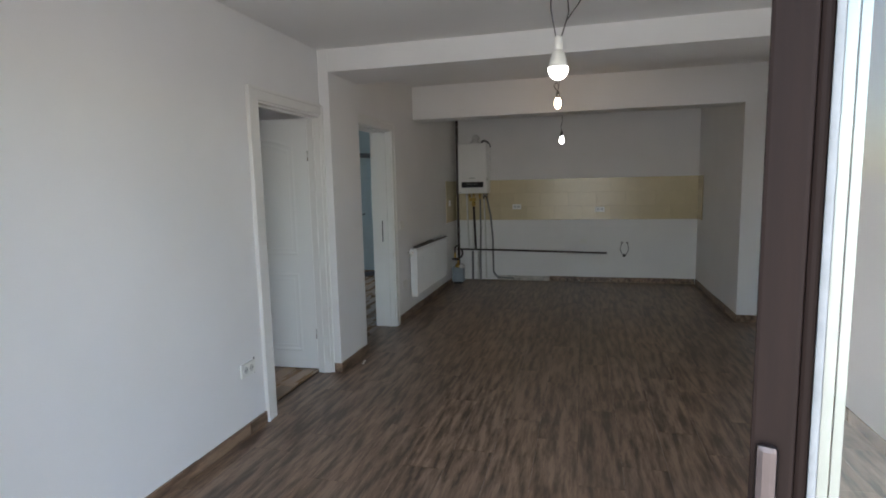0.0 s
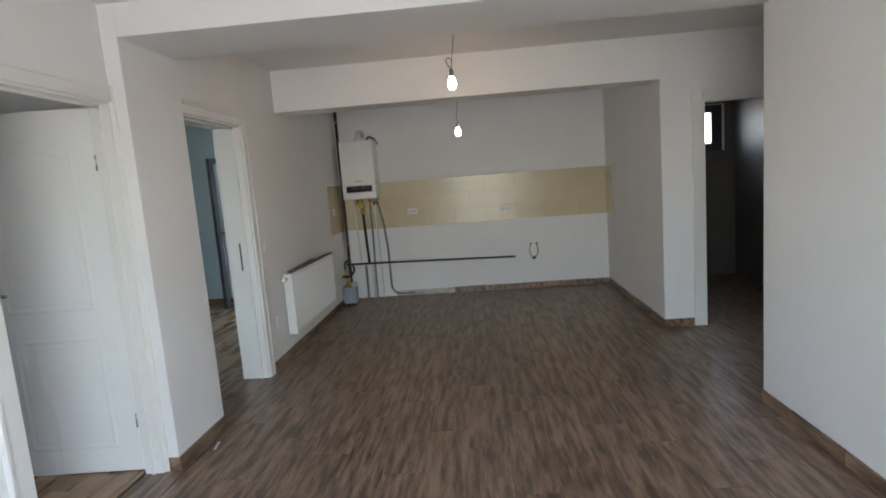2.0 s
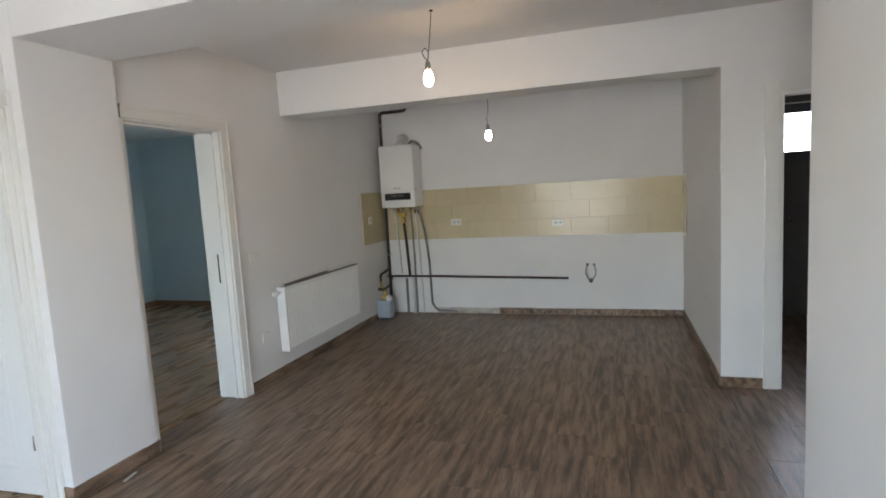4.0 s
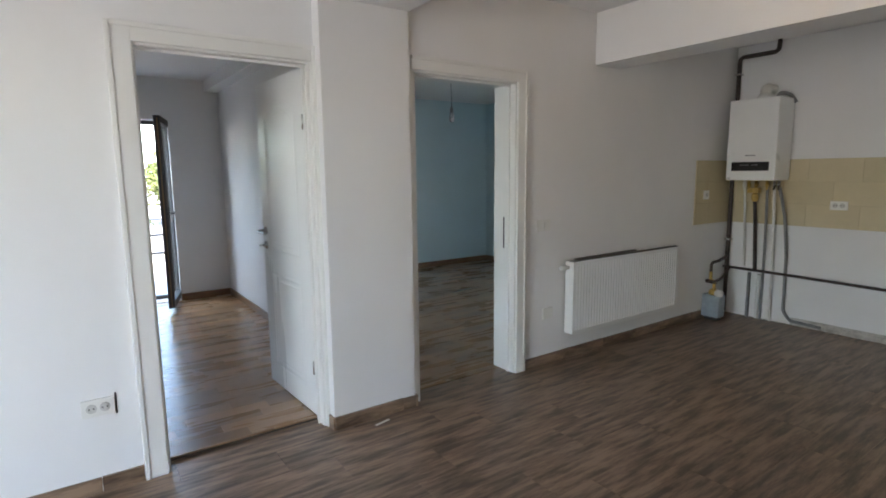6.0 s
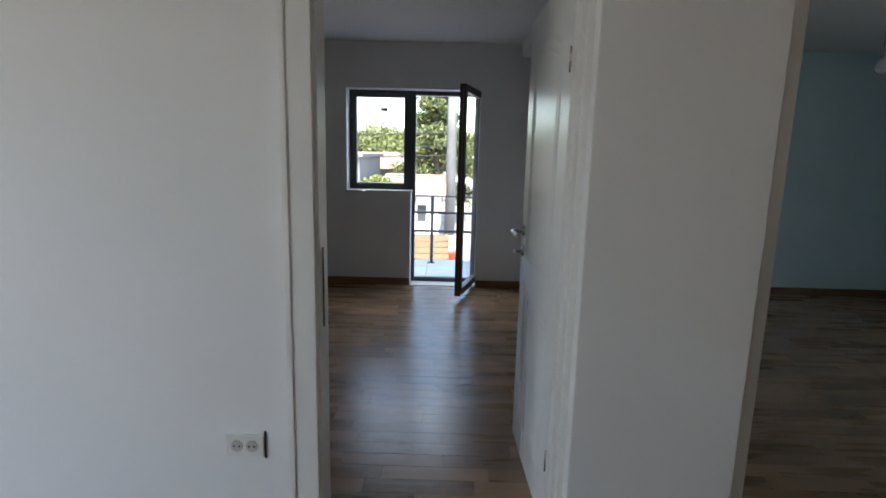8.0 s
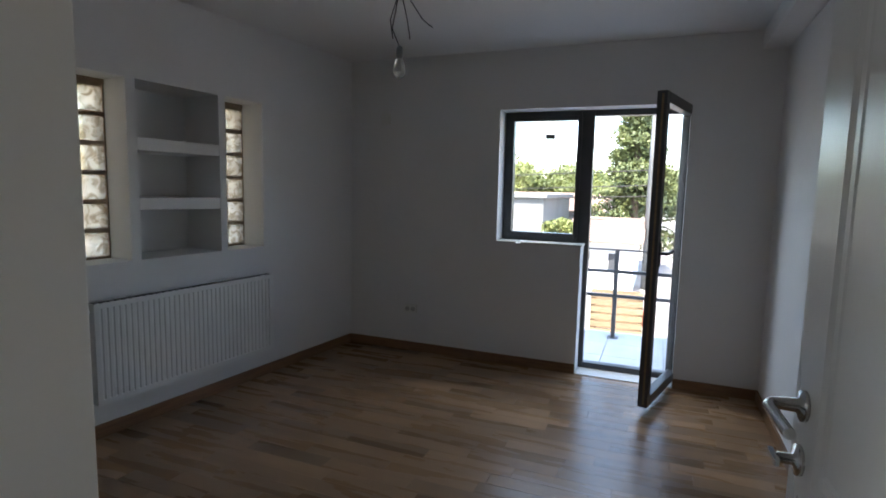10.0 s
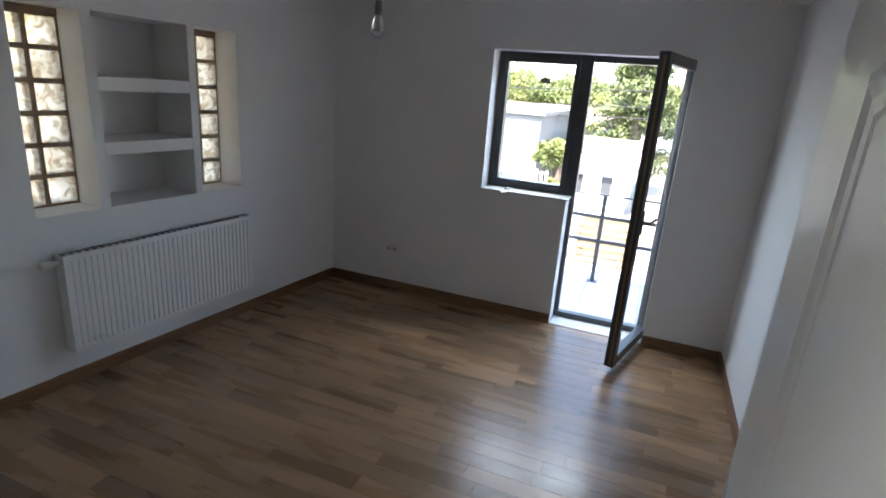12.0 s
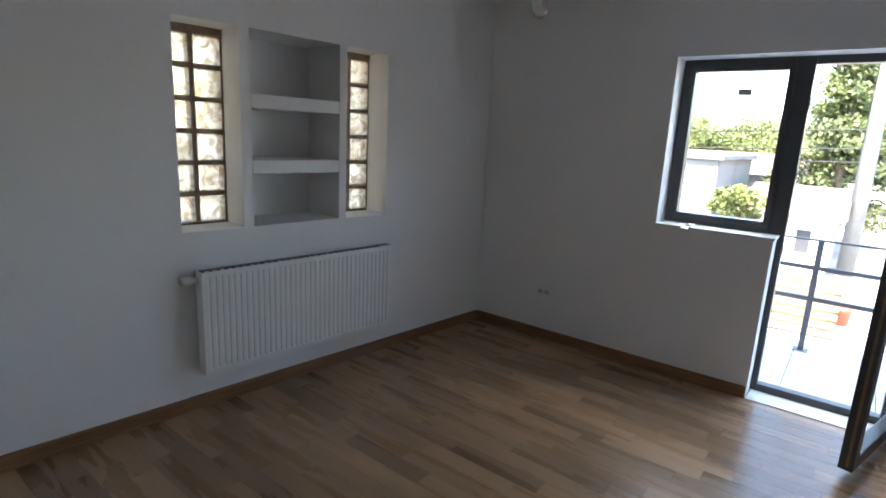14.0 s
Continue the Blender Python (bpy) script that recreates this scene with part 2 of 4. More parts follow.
def lathe(profile, n=20, axis_z=True):
    """A turned solid from (radius, height) pairs."""
    bm = bmesh.new()
    rings = [[bm.verts.new((r * math.cos(6.28319 * k / n), r * math.sin(6.28319 * k / n), z)) for k in range(n)] for r, z in profile]
    for a, b in zip(rings, rings[1:]):
        for k in range(n):
            bm.faces.new((a[k], a[(k + 1) % n], b[(k + 1) % n], b[k]))
    bm.faces.new(list(reversed(rings[0])))
    bm.faces.new(rings[-1])
    return bm


def moved(bm, x=0, y=0, z=0, rx=0, ry=0, rz=0):
    bmesh.ops.transform(bm, matrix=pose(x, y, z, rx, ry, rz), verts=bm.verts)
    return bm


# ---- plan ----
XA, XB, XP = -1.884, -1.842, -1.80      # living room's long wall, its far half, the pilaster
Y1, Y2, YB = 4.20, 6.398, 8.48          # first beam, second beam, kitchen wall
XR, XN = 1.632, 1.605                   # near block, kitchen's side wall
TOP = 2.75
C1, C2, CB = 2.50, 2.59, 2.48           # ceilings
BZ = 0.02                               # bedroom floor
WX, NY, SY = -5.725, 4.59, 1.362         # bedroom walls

structure("wall_living_west", boxes((-1.98, XA, 0.7, 3.335, 0, TOP), (-1.98, XA, 3.335, Y1, 2.036, TOP)), M_WALL, "white painted living room wall with a door opening", "wall")
structure("pilaster", boxes((-1.98, XP, Y1, 4.738, 0, TOP), bevel=0.004), M_WALL, "white painted pilaster between two doorways", "pilaster")
structure("wall_kitchen_west", boxes((-2.0, XB, 4.739, 4.757, 0, TOP), (-2.0, XB, 4.757, 5.624, 2.048, TOP), (-2.0, XB, 5.624, YB, 0, TOP)), M_WALL, "white painted kitchen wall with a doorway", "wall")
structure("wall_kitchen_north", boxes((-2.0, 1.80, YB, 8.70, 0, TOP)), M_WALL, "white painted kitchen end wall", "wall")
structure("wall_kitchen_east", boxes((XN, 1.80, 6.52, YB, 0, TOP), (XN, 1.955, Y2, 6.52, 0, TOP)), M_WALL, "white painted pier beside the bathroom doorway", "wall")
structure("wall_bath_south", boxes((1.955, 2.80, Y2, 6.52, 2.0, TOP), (2.80, 3.40, Y2, 6.52, 0, TOP)), M_WALL, "white painted wall over the bathroom doorway", "wall")
structure("wall_living_east", boxes((XR, 1.85, 0.85, 4.75, 0, TOP), (1.85, 3.40, 4.60, 4.75, 0, TOP), bevel=0.004), M_WALL, "white painted living room wall ending in a corner", "wall")
structure("wall_hall_east", boxes((3.40, 3.55, 4.60, 9.0, 0, TOP)), M_WALL, "white painted hall end wall", "wall")
structure("wall_entrance", boxes((-2.03, -0.80, 0.70, 0.85, 0, TOP), (1.12, 1.85, 0.70, 0.85, 0, TOP), (-0.80, 1.12, 0.70, 0.85, 2.15, TOP)), M_WALL, "white painted wall around the entrance", "wall")
structure("ceiling_living", boxes((-2.03, 1.85, 0.70, Y1 + 0.1, C1, C1 + 0.2)), M_CEIL, "white painted living room ceiling", "ceiling")
structure("ceiling_kitchen", boxes((-2.0, 3.55, Y1 + 0.3, 8.75, C2, C2 + 0.15)), M_CEIL, "white painted kitchen ceiling", "ceiling")
structure("beam_1", boxes((XB - 0.05, XR + 0.02, Y1 + 0.003, 4.74, 2.335, 2.72), bevel=0.004), M_CEIL, "white painted ceiling beam on the pilaster", "beam")
structure("beam_2", boxes((XB - 0.05, XN + 0.05, Y2 + 0.002, 6.69, 2.22, 2.72), bevel=0.004), M_CEIL, "white painted ceiling beam before the kitchen", "beam")
structure("subfloor", boxes((-1.99, 3.45, 0.70, 8.65, -0.25, -0.006)), M_GROUT, "grout bed under the floor tiles", "floor")

# bathroom
structure("wall_bath_north", boxes((1.8, 2.50, 8.60, 8.80, 0, TOP), (3.13, 3.40, 8.60, 8.80, 0, TOP), (2.50, 3.13, 8.60, 8.80, 0, 1.60), (2.50, 3.13, 8.60, 8.80, 2.185, TOP)), M_BATH, "dark tiled bathroom wall with a small window", "wall")
structure("wall_bath_east", boxes((3.26, 3.399, 6.55, 8.60, 0, TOP)), M_BATH, "dark tiled bathroom side wall", "wall")
structure("wall_bath_west", boxes((1.801, 1.83, 6.551, 8.60, 0, TOP)), M_BATH, "dark tiled bathroom side wall", "wall")

# second room
R2X, R2Y = -5.87, 8.69
structure("wall_room_west", boxes((R2X - 0.2, R2X, 4.6, 8.9, -0.2, TOP)), M_BLUE, "pale blue painted room wall", "wall")
structure("wall_room_north", boxes((R2X, -3.02, R2Y, 8.9, -0.2, TOP), (-2.18, -2.0, R2Y, 8.9, -0.2, TOP), (-3.02, -2.18, R2Y, 8.9, 2.15, TOP)), M_BLUE, "pale blue painted room wall with a glazed door", "wall")
structure("wall_room_south", boxes((R2X, -2.035, 4.70, 4.744, -0.2, TOP)), M_BLUE, "pale blue painted partition", "wall")
structure("wall_room_east", boxes((-2.05, -2.003, 4.74, 4.757, 0, TOP), (-2.05, -2.003, 4.757, 5.624, 2.048, TOP), (-2.05, -2.003, 5.624, 8.69, 0, TOP)), M_BLUE, "pale blue painted room wall by the doorway", "wall")
structure("ceiling_room", boxes((R2X - 0.2, -2.0, 4.70, 8.9, CB + 0.02, CB + 0.2)), M_CEIL, "white painted room ceiling", "ceiling")

# bedroom
DY0, DYM, DY1, WZ, WT = 2.70, 3.36, 4.05, 1.005, 2.035
structure("wall_bedroom_west", boxes((-6.03, WX, 0.8, DY0, -0.2, TOP), (-6.03, WX, DY0, DYM, -0.2, WZ), (-6.03, WX, DY0, DY1, WT, TOP), (-6.03, WX, DY1, 4.70, -0.2, TOP)), M_WALL, "white painted bedroom wall with a balcony door and window", "wall")
structure("wall_bedroom_north", boxes((-5.95, -1.981, NY, 4.70, -0.2, TOP)), M_WALL, "white painted bedroom partition wall", "wall")
# the south wall runs six degrees out of square from the far corner; u along it, v into the room
SKEW = pose(WX, SY, 0, 0, 0, -5.94)
GX = [(1.99, 2.31), (1.385, 1.935), (1.02, 1.335)]
GZ0, GZ1 = 0.973, 1.983
south = boxes((-0.3, GX[2][0], -0.42, 0, -0.2, TOP), (GX[0][1], 3.77, -0.42, 0, -0.2, TOP), (GX[2][0], GX[0][1], -0.42, 0, -0.2, GZ0), (GX[2][0], GX[0][1], -0.42, 0, GZ1, TOP),
              (GX[1][1], GX[0][0], -0.42, 0, GZ0, GZ1), (GX[2][1], GX[1][0], -0.42, 0, GZ0, GZ1), (GX[1][0], GX[1][1], -0.42, -0.33, GZ0, GZ1))
sw = structure("wall_bedroom_south", south, M_WALL, "white painted wall with built-in shelf niche", "wall")
sw.matrix_world = SKEW
for z in (1.254, 1.594):
    part("shelf", boxes((GX[1][0] + 0.001, GX[1][1] - 0.001, -0.33, -0.001, z, z + 0.072), bevel=0.004), M_WALL, sw)
structure("wall_bedroom_east", boxes((-2.0, -1.982, 0.7, 3.335, 0, TOP)), M_WALL, "white painted bedroom wall by the door", "wall")
structure("ceiling_bedroom", boxes((-5.95, -1.982, 0.6, 4.70, CB, CB + 0.2)), M_CEIL, "white painted bedroom ceiling", "ceiling")
structure("beam_3", boxes((WX, -1.985, 4.445, NY, 2.36, CB + 0.1), bevel=0.004), M_CEIL, "white painted beam along the bedroom wall", "beam")
structure("bedroom_subfloor", boxes((-5.95, -1.992, 0.6, 4.699, -0.25, BZ - 0.009)), M_GROUT, "dark underlay under the bedroom laminate", "floor")
structure("porch", boxes((-2.5, 2.5, -3.0, 0.599, -1.0, -0.03)), M_CONC, "grey concrete porch slab at the entrance", "porch")
structure("house_slab", boxes((-5.97, 1.9, 0.6, 0.699, -0.6, 0), (-5.95, 3.55, 0.7, 8.9, -1.0, -0.26)), M_CONC, "concrete base of the house", "slab")
structure("house_roof", boxes((-6.3, 3.8, 0.3, 9.2, 2.96, 3.1)), M_CONC, "flat concrete roof slab over the rooms", "roof")


# ---- skirting ----
def skirting(name, runs, material, label, h, step, z=0.0):
    """Runs of skirting pieces: (axis, from, to, wall plane, sign of the normal)."""
    root = tagged(new(name), label, "baseboard", "", "structure")
    k = 0
    for axis, a, b, plane, sign in runs:
        s = a
        while s < b - 0.01:
            e = min(s + step * (0.96 + 0.08 * ((k * 7) % 5) / 5), b)
            t = 0.010 + 0.0015 * ((k * 3) % 4)
            lo, hi = sorted((plane + sign * 0.0005, plane + sign * t))
            d = (lo, hi, s + 0.001, e - 0.0015) if axis == "y" else (s + 0.001, e - 0.0015, lo, hi)
            part("skirting_piece", boxes((*d, z, z + h - 0.003 * ((k * 5) % 3) / 2)), material, root)
            s, k = e, k + 1


# ---- doors of the flat ----
def door_frame(name, y0, y1, xf, xb, z0, head, left, right, label, outer_right=None):
    """Lining and architraves of a doorway in a wall along y; xf is the wall's face, xb its back."""
    d = thing(name, label, "door frame")
    t = 0.022
    part("lining_left", boxes((xb, xf + 0.004, y0 - 0.04, y0, z0, head + 0.03), bevel=0.002), M_TRIM, d)
    part("lining_right", boxes((xb, xf + 0.004, y1, y1 + 0.03, z0, head + 0.03), bevel=0.002), M_TRIM, d)
    part("lining_head", boxes((xb, xf + 0.004, y0, y1, head, head + 0.03), bevel=0.002), M_TRIM, d)
    part("door_stop", boxes((xf - 0.06, xf - 0.045, y1 - 0.012, y1, z0, head), (xf - 0.06, xf - 0.045, y0, y1, head - 0.012, head)), M_TRIM, d)
    if left:
        part("architrave", boxes((xf + 0.001, xf + t, y0 - left, y0 - 0.012, 0, head + 0.085), (xf + 0.0015, xf + t + 0.006, y0 - left - 0.0015, y0 - left + 0.02, 0, head + 0.09), bevel=0.004), M_TRIM, d)
    part("architrave", boxes((xf + 0.001, xf + t, y1 + 0.012, y1 + right, 0, head + 0.085), (xf + 0.001, xf + t + 0.006, y1 + right - 0.018, y1 + right + 0.0015, 0, head + 0.09), bevel=0.004), M_TRIM, d)
    lo = y0 - left + 0.02 if left else y0 - 0.03
    part("architrave_head", boxes((xf + 0.001, xf + t - 0.001, lo, y1 + right - 0.018, head + 0.012, head + 0.09), (xf + 0.001, xf + t + 0.005, lo, y1 + right - 0.018, head + 0.07, head + 0.092), bevel=0.004), M_TRIM, d)
    return d


f1 = door_frame("door_frame", 3.375, 4.168, XA, -1.985, 0, 2.005, 0.11, 0.031, "white door frame with wide architraves beside the pilaster")
part("strike_plate", boxes((-1.924, -1.912, 3.375, 3.378, 0.83, 1.10)), M_DARKHOLE, f1, "dark metal strike plate")
f2 = door_frame("door_frame", 4.798, 5.592, XB, -2.055, 0, 2.017, 0, 0.095, "white door frame of the blue room's doorway")
part("strike_plate", boxes((-1.952, -1.942, 5.5885, 5.592, 0.90, 1.12)), M_DARKHOLE, f2, "dark metal strike plate")


def bath_frame():
    d = thing("door_frame", "white door frame of the dark bathroom", "door frame")
    part("architrave", boxes((1.868, 1.953, Y2 - 0.022, Y2 - 0.001, 0, 2.09), bevel=0.004), M_TRIM, d)
    part("lining_left", boxes((1.956, 1.98, Y2 - 0.012, 6.56, 0, 2.015), bevel=0.002), M_TRIM, d)
    part("architrave_head", boxes((1.956, 2.86, Y2 - 0.022, Y2 - 0.001, 2.02, 2.09), bevel=0.004), M_TRIM, d)
    part("lining_right", boxes((2.775, 2.798, Y2 - 0.012, 6.56, 0, 2.015), bevel=0.002), M_TRIM, d)


bath_frame()


def panel_outline(bm, x0, x1, z0, z1, y, w, depth, arch=0.0):
    """A raised moulding round a door panel, its top bowed by arch."""
    n = 14 if arch else 1
    top = [(x1 + (x0 - x1) * k / n, z1 - arch * (1 - math.sin(math.pi * k / n)) if arch else z1) for k in range(n + 1)]
    ring = [(x0, z0), (x1, z0), *top]
    cx, cz = (x0 + x1) / 2, (z0 + z1) / 2
    inner = [(x + (w if x < cx else -w) * (0 if abs(x - cx) < w else 1), z + (w if z < cz else -w)) for x, z in ring]
    mid = [((a + c) / 2, (b + e) / 2) for (a, b), (c, e) in zip(ring, inner)]
    va = [bm.verts.new((x, y, z)) for x, z in ring]
    vm = [bm.verts.new((x, y - depth, z)) for x, z in mid]
    vb = [bm.verts.new((x, y, z)) for x, z in inner]
    k = len(ring)
    for i in range(k):
        j = (i + 1) % k
        bm.faces.new((va[i], va[j], vm[j], vm[i]))
        bm.faces.new((vm[i], vm[j], vb[j], vb[i]))


def room_door():
    """The white panelled leaf, open into the bedroom; local x runs from the hinge to the free edge."""
    W, H, T = 0.735, 1.975, 0.04
    d = thing("panel_door", "white panelled interior door standing open into the bedroom", "door", (-1.988, 4.206, BZ + 0.008), rz=182.6)
    # local +y is the face seen from the living room after the half turn
    leaf = part("leaf", boxes((0, W, 0, T, 0, H), bevel=0.003), M_DOOR, d)
    bm = bmesh.new()
    panel_outline(bm, 0.12, W - 0.12, 0.92, H - 0.14, 0, 0.03, 0.004, 0.06)
    panel_outline(bm, 0.12, W - 0.12, 0.14, 0.78, 0, 0.03, 0.004)
    panel_outline(bm, 0.165, W - 0.165, 0.965, H - 0.19, 0, 0.014, 0.0018, 0.05)
    panel_outline(bm, 0.165, W - 0.165, 0.185, 0.735, 0, 0.014, 0.0018)
    moved(bm, 0, T, 0)
    for v in bm.verts:
        v.co.y = T - (v.co.y - T)
    bmesh.ops.recalc_face_normals(bm, faces=bm.faces)
    part("panel_moulding", bm, M_DOOR, d)
    for z in (0.25, 1.65):
        part("hinge", moved(lathe([(0.0045, 0), (0.0045, 0.08)], 10), 0.0, T + 0.004, z), M_STEEL, d, "steel hinge", True)
    h = part("handle", moved(lathe([(0.026, 0), (0.026, 0.008), (0.012, 0.012), (0.010, 0.05)], 16), W - 0.06, T, 1.04, -90), M_STEEL, d, "brushed steel lever handle", True)
    tube("lever", [(W - 0.06, T + 0.05, 1.04), (W - 0.075, T + 0.058, 1.04), (W - 0.18, T + 0.052, 1.035)], 0.0095, M_STEEL, h)
    k = part("lock", moved(lathe([(0.026, 0), (0.026, 0.008), (0.010, 0.012), (0.009, 0.035)], 16), W - 0.06, T, 0.945, -90), M_STEEL, d, "steel thumb-turn lock", True)
    part("thumb_turn", boxes((W - 0.085, W - 0.035, T + 0.035, T + 0.044, 0.938, 0.952), bevel=0.003), M_STEEL, k)
    part("latch", boxes((W, W + 0.002, 0.010, 0.030, 0.88, 1.12)), M_STEEL, d)


room_door()

# ---- entrance leaf: brown frame, glazed, open ----
def entrance_door():
    W, H, T = 0.88, 2.08, 0.06
    d = thing("entrance_door", "dark brown glazed entrance door standing open", "door", (0.266, 1.12, 0.02), rz=-20)
    part("stile", boxes((0, 0.047, 0, T, 0, H), (0.047, 0.061, 0.012, T - 0.01, 0.11, H - 0.085), bevel=0.005), M_BROWN, d)
    part("stile", boxes((W - 0.085, W, 0, T, 0, H), bevel=0.006), M_BROWN, d)
    part("rail", boxes((0.061, W - 0.085, 0, T, 0, 0.13), bevel=0.006), M_BROWN, d)
    part("rail", boxes((0.061, W - 0.085, 0, T, H - 0.085, H), bevel=0.006), M_BROWN, d)
    part("glazing_bead", boxes((0.061, 0.070, 0.006, 0.018, 0.13, H - 0.085), bevel=0.003), M_GPIPE, d, "grey glazing bead")
    part("spacer", boxes((0.070, 0.082, 0.024, 0.032, 0.13, H - 0.085), bevel=0.001), M_ALU, d, "bright aluminium spacer of the double glazing")
    part("spacer", boxes((0.0835, 0.094, 0.034, 0.042, 0.13, H - 0.085), bevel=0.001), M_ALU, d, "bright aluminium spacer of the double glazing")
    for y in (0.020, 0.044):
        part("pane", boxes((0.062, W - 0.086, y, y + 0.003, 0.131, H - 0.086)), M_GLASS, d)
    h = part("handle_plate", boxes((0.007, 0.031, -0.012, 0.0, 0.94, 1.135), bevel=0.008), M_BRONZE, d, "dark bronze handle plate")
    tube("lever", [(0.02, -0.01, 1.03), (0.02, -0.042, 1.03), (-0.045, -0.046, 1.027)], 0.010, M_BRONZE, h)


entrance_door()


# ---- bedroom window and balcony door ----
def bedroom_window():
    x0, x1 = -5.96, -5.89
    f = tagged(new("window_1"), "anthracite balcony door and window frame in a white reveal", "window", "", "structure")
    w = 0.05
    part("window_frame", boxes((x0, x1, DY0, DY0 + w, WZ + 0.012, WT), (x0, x1, DY0 + w, 3.30, WZ + 0.012, WZ + 0.055), (x0, x1, DY0 + w, 3.30, WT - 0.045, WT), bevel=0.005), M_ANTH, f)
    part("mullion", boxes((x0, x1, 3.30, 3.395, WZ + 0.012, WT), (x0, x1, DYM, 3.395, BZ, WZ + 0.012), bevel=0.005), M_ANTH, f)
    part("door_surround", boxes((x0, x1, 3.395, DY1 - 0.045, WT - 0.045, WT), (x0, x1, DY1 - 0.045, DY1, BZ, WT), (x0, x1, 3.395, DY1 - 0.045, BZ, BZ + 0.05), bevel=0.005), M_ANTH, f)
    a, b, lo, hi = DY0 + 0.042, 3.306, WZ + 0.048, WT - 0.038
    part("sash", boxes((x0 + 0.012, x1 + 0.014, a, a + 0.034, lo, hi), (x0 + 0.012, x1 + 0.014, b - 0.034, b, lo, hi), (x0 + 0.012, x1 + 0.014, a + 0.034, b - 0.034, lo, lo + 0.034), (x0 + 0.012, x1 + 0.014, a + 0.034, b - 0.034, hi - 0.034, hi), bevel=0.004), M_ANTH, f)
    part("pane", boxes((-5.926, -5.922, a + 0.03, b - 0.03, lo + 0.03, hi - 0.03)), M_GLASS, f)
    part("sticker", boxes((-5.921, -5.920, 3.02, 3.095, 1.825, 1.862)), M_GPIPE, f, "grey paper sticker on the pane")
    part("window_sill", boxes((-5.89, WX + 0.02, DY0 - 0.01, 2.86, WZ - 0.001, WZ + 0.014), (-5.89, WX + 0.012, 2.90, DYM + 0.01, WZ - 0.001, WZ + 0.014), bevel=0.003), M_PLASTIC, f, "white plastic sill with a gap")
    part("threshold", boxes((-5.89, WX + 0.01, 3.365, DY1 - 0.002, BZ - 0.008, BZ + 0.006)), M_PLASTIC, f)
    for z in (0.9, 1.35, 1.75):
        part("lock_keeper", boxes((x1 - 0.03, x1 - 0.01, 3.395, 3.401, z, z + 0.06)), M_STEEL, f)


bedroom_window()


def glazed_leaf(name, label, at, rz, W, H, handle_side):
    """A glazed anthracite door leaf; local x from the hinge to the free edge."""
    d = thing(name, label, "balcony door", at, rz=rz)
    T, s = 0.06, 0.066
    part("stile", boxes((0, s, 0, T, 0, H), bevel=0.006), M_ANTH, d)
    part("stile", boxes((W - s, W, 0, T, 0, H), bevel=0.006), M_ANTH, d)
    part("rail", boxes((s, W - s, 0, T, 0, s), bevel=0.006), M_ANTH, d)
    part("rail", boxes((s, W - s, 0, T, H - s, H), bevel=0.006), M_ANTH, d)
    part("gasket", boxes((W, W + 0.003, 0.03, 0.042, 0.02, H - 0.02)), M_WOOD, d)
    part("pane", boxes((s - 0.002, W - s + 0.002, 0.03, 0.034, s - 0.002, H - s + 0.002)), M_GLASS, d)
    y = T if handle_side > 0 else 0
    h = part("handle_plate", boxes((W - 0.058, W - 0.030, min(y, y + 0.01 * handle_side), max(y, y + 0.01 * handle_side), 0.90, 1.05), bevel=0.003), M_ANTH, d, "dark window handle")
    tube("lever", [(W - 0.044, y, 0.98), (W - 0.044, y + 0.045 * handle_side, 0.98), (W - 0.06, y + 0.05 * handle_side, 0.98), (W - 0.16, y + 0.05 * handle_side, 0.99)], 0.010, M_ANTH, h)
    for z in (0.12, H - 0.2):
        part("hinge", moved(lathe([(0.009, 0), (0.009, 0.09)], 10), -0.004, T, z), M_ANTH, d, "", True)
    return d


glazed_leaf("balcony_door", "anthracite glazed balcony door standing open into the bedroom", (-5.86, 4.03, BZ + 0.05), -15.0, 0.755, 1.955, 1)
glazed_leaf("balcony_door", "anthracite glazed door leaf standing open in the blue room", (-3.0, 8.62, 0.06), 238.0, 0.71, 1.92, 1)


# ---- glass blocks ----
def glass_blocks(x0, x1, label):
    root = thing("glass_block_window", label, "glass block window", group="glass block windows")
    root.matrix_world = SKEW
    z0, z1, cols, rows = GZ0 + 0.002, GZ1 - 0.002, 2, 6
    bw, bh = (x1 - x0) / cols, (z1 - z0 - 0.03) / rows
    g = 0.026
    bars = [(x0 + 0.001, x1 - 0.001, -0.262, -0.192, z1 - 0.03, z1)]
    for r in range(rows + 1):
        zz = z0 + r * bh
        bars.append((x0 + 0.001, x1 - 0.001, -0.258, -0.198, max(z0, zz - g / 2), min(z1, zz + g / 2)))
    for c in range(cols + 1):
        xx = x0 + c * bw
        bars.append((max(x0 + 0.001, xx - g / 2), min(x1 - 0.001, xx + g / 2), -0.2575, -0.1985, z0, z1 - 0.03))
    part("mortar", boxes(*bars), mortar, root, "brown mortar joints")
    bm = boxes((-bw / 2 + g / 2, bw / 2 - g / 2, -0.04, 0.04, -bh / 2 + g / 2, bh / 2 - g / 2), bevel=0.010)
    me = bpy.data.meshes.new("glass_block")
    bm.to_mesh(me)
    bm.free()
    me.materials.append(M_BLOCKGLASS)
    for r in range(rows):
        for c in range(cols):
            ob = new("glass_block", me)
            ob.parent = root
            ob.location = (x0 + (c + 0.5) * bw, -0.230, z0 + (r + 0.5) * bh)


mortar = mat("brown_mortar", (0.33, 0.25, 0.18), 0.9, vary=0.2, scale=20, bump=0.3)
glass_blocks(*GX[0], "narrow wavy glass block window beside the shelf niche")
glass_blocks(*GX[2], "narrow wavy glass block window beside the room corner")


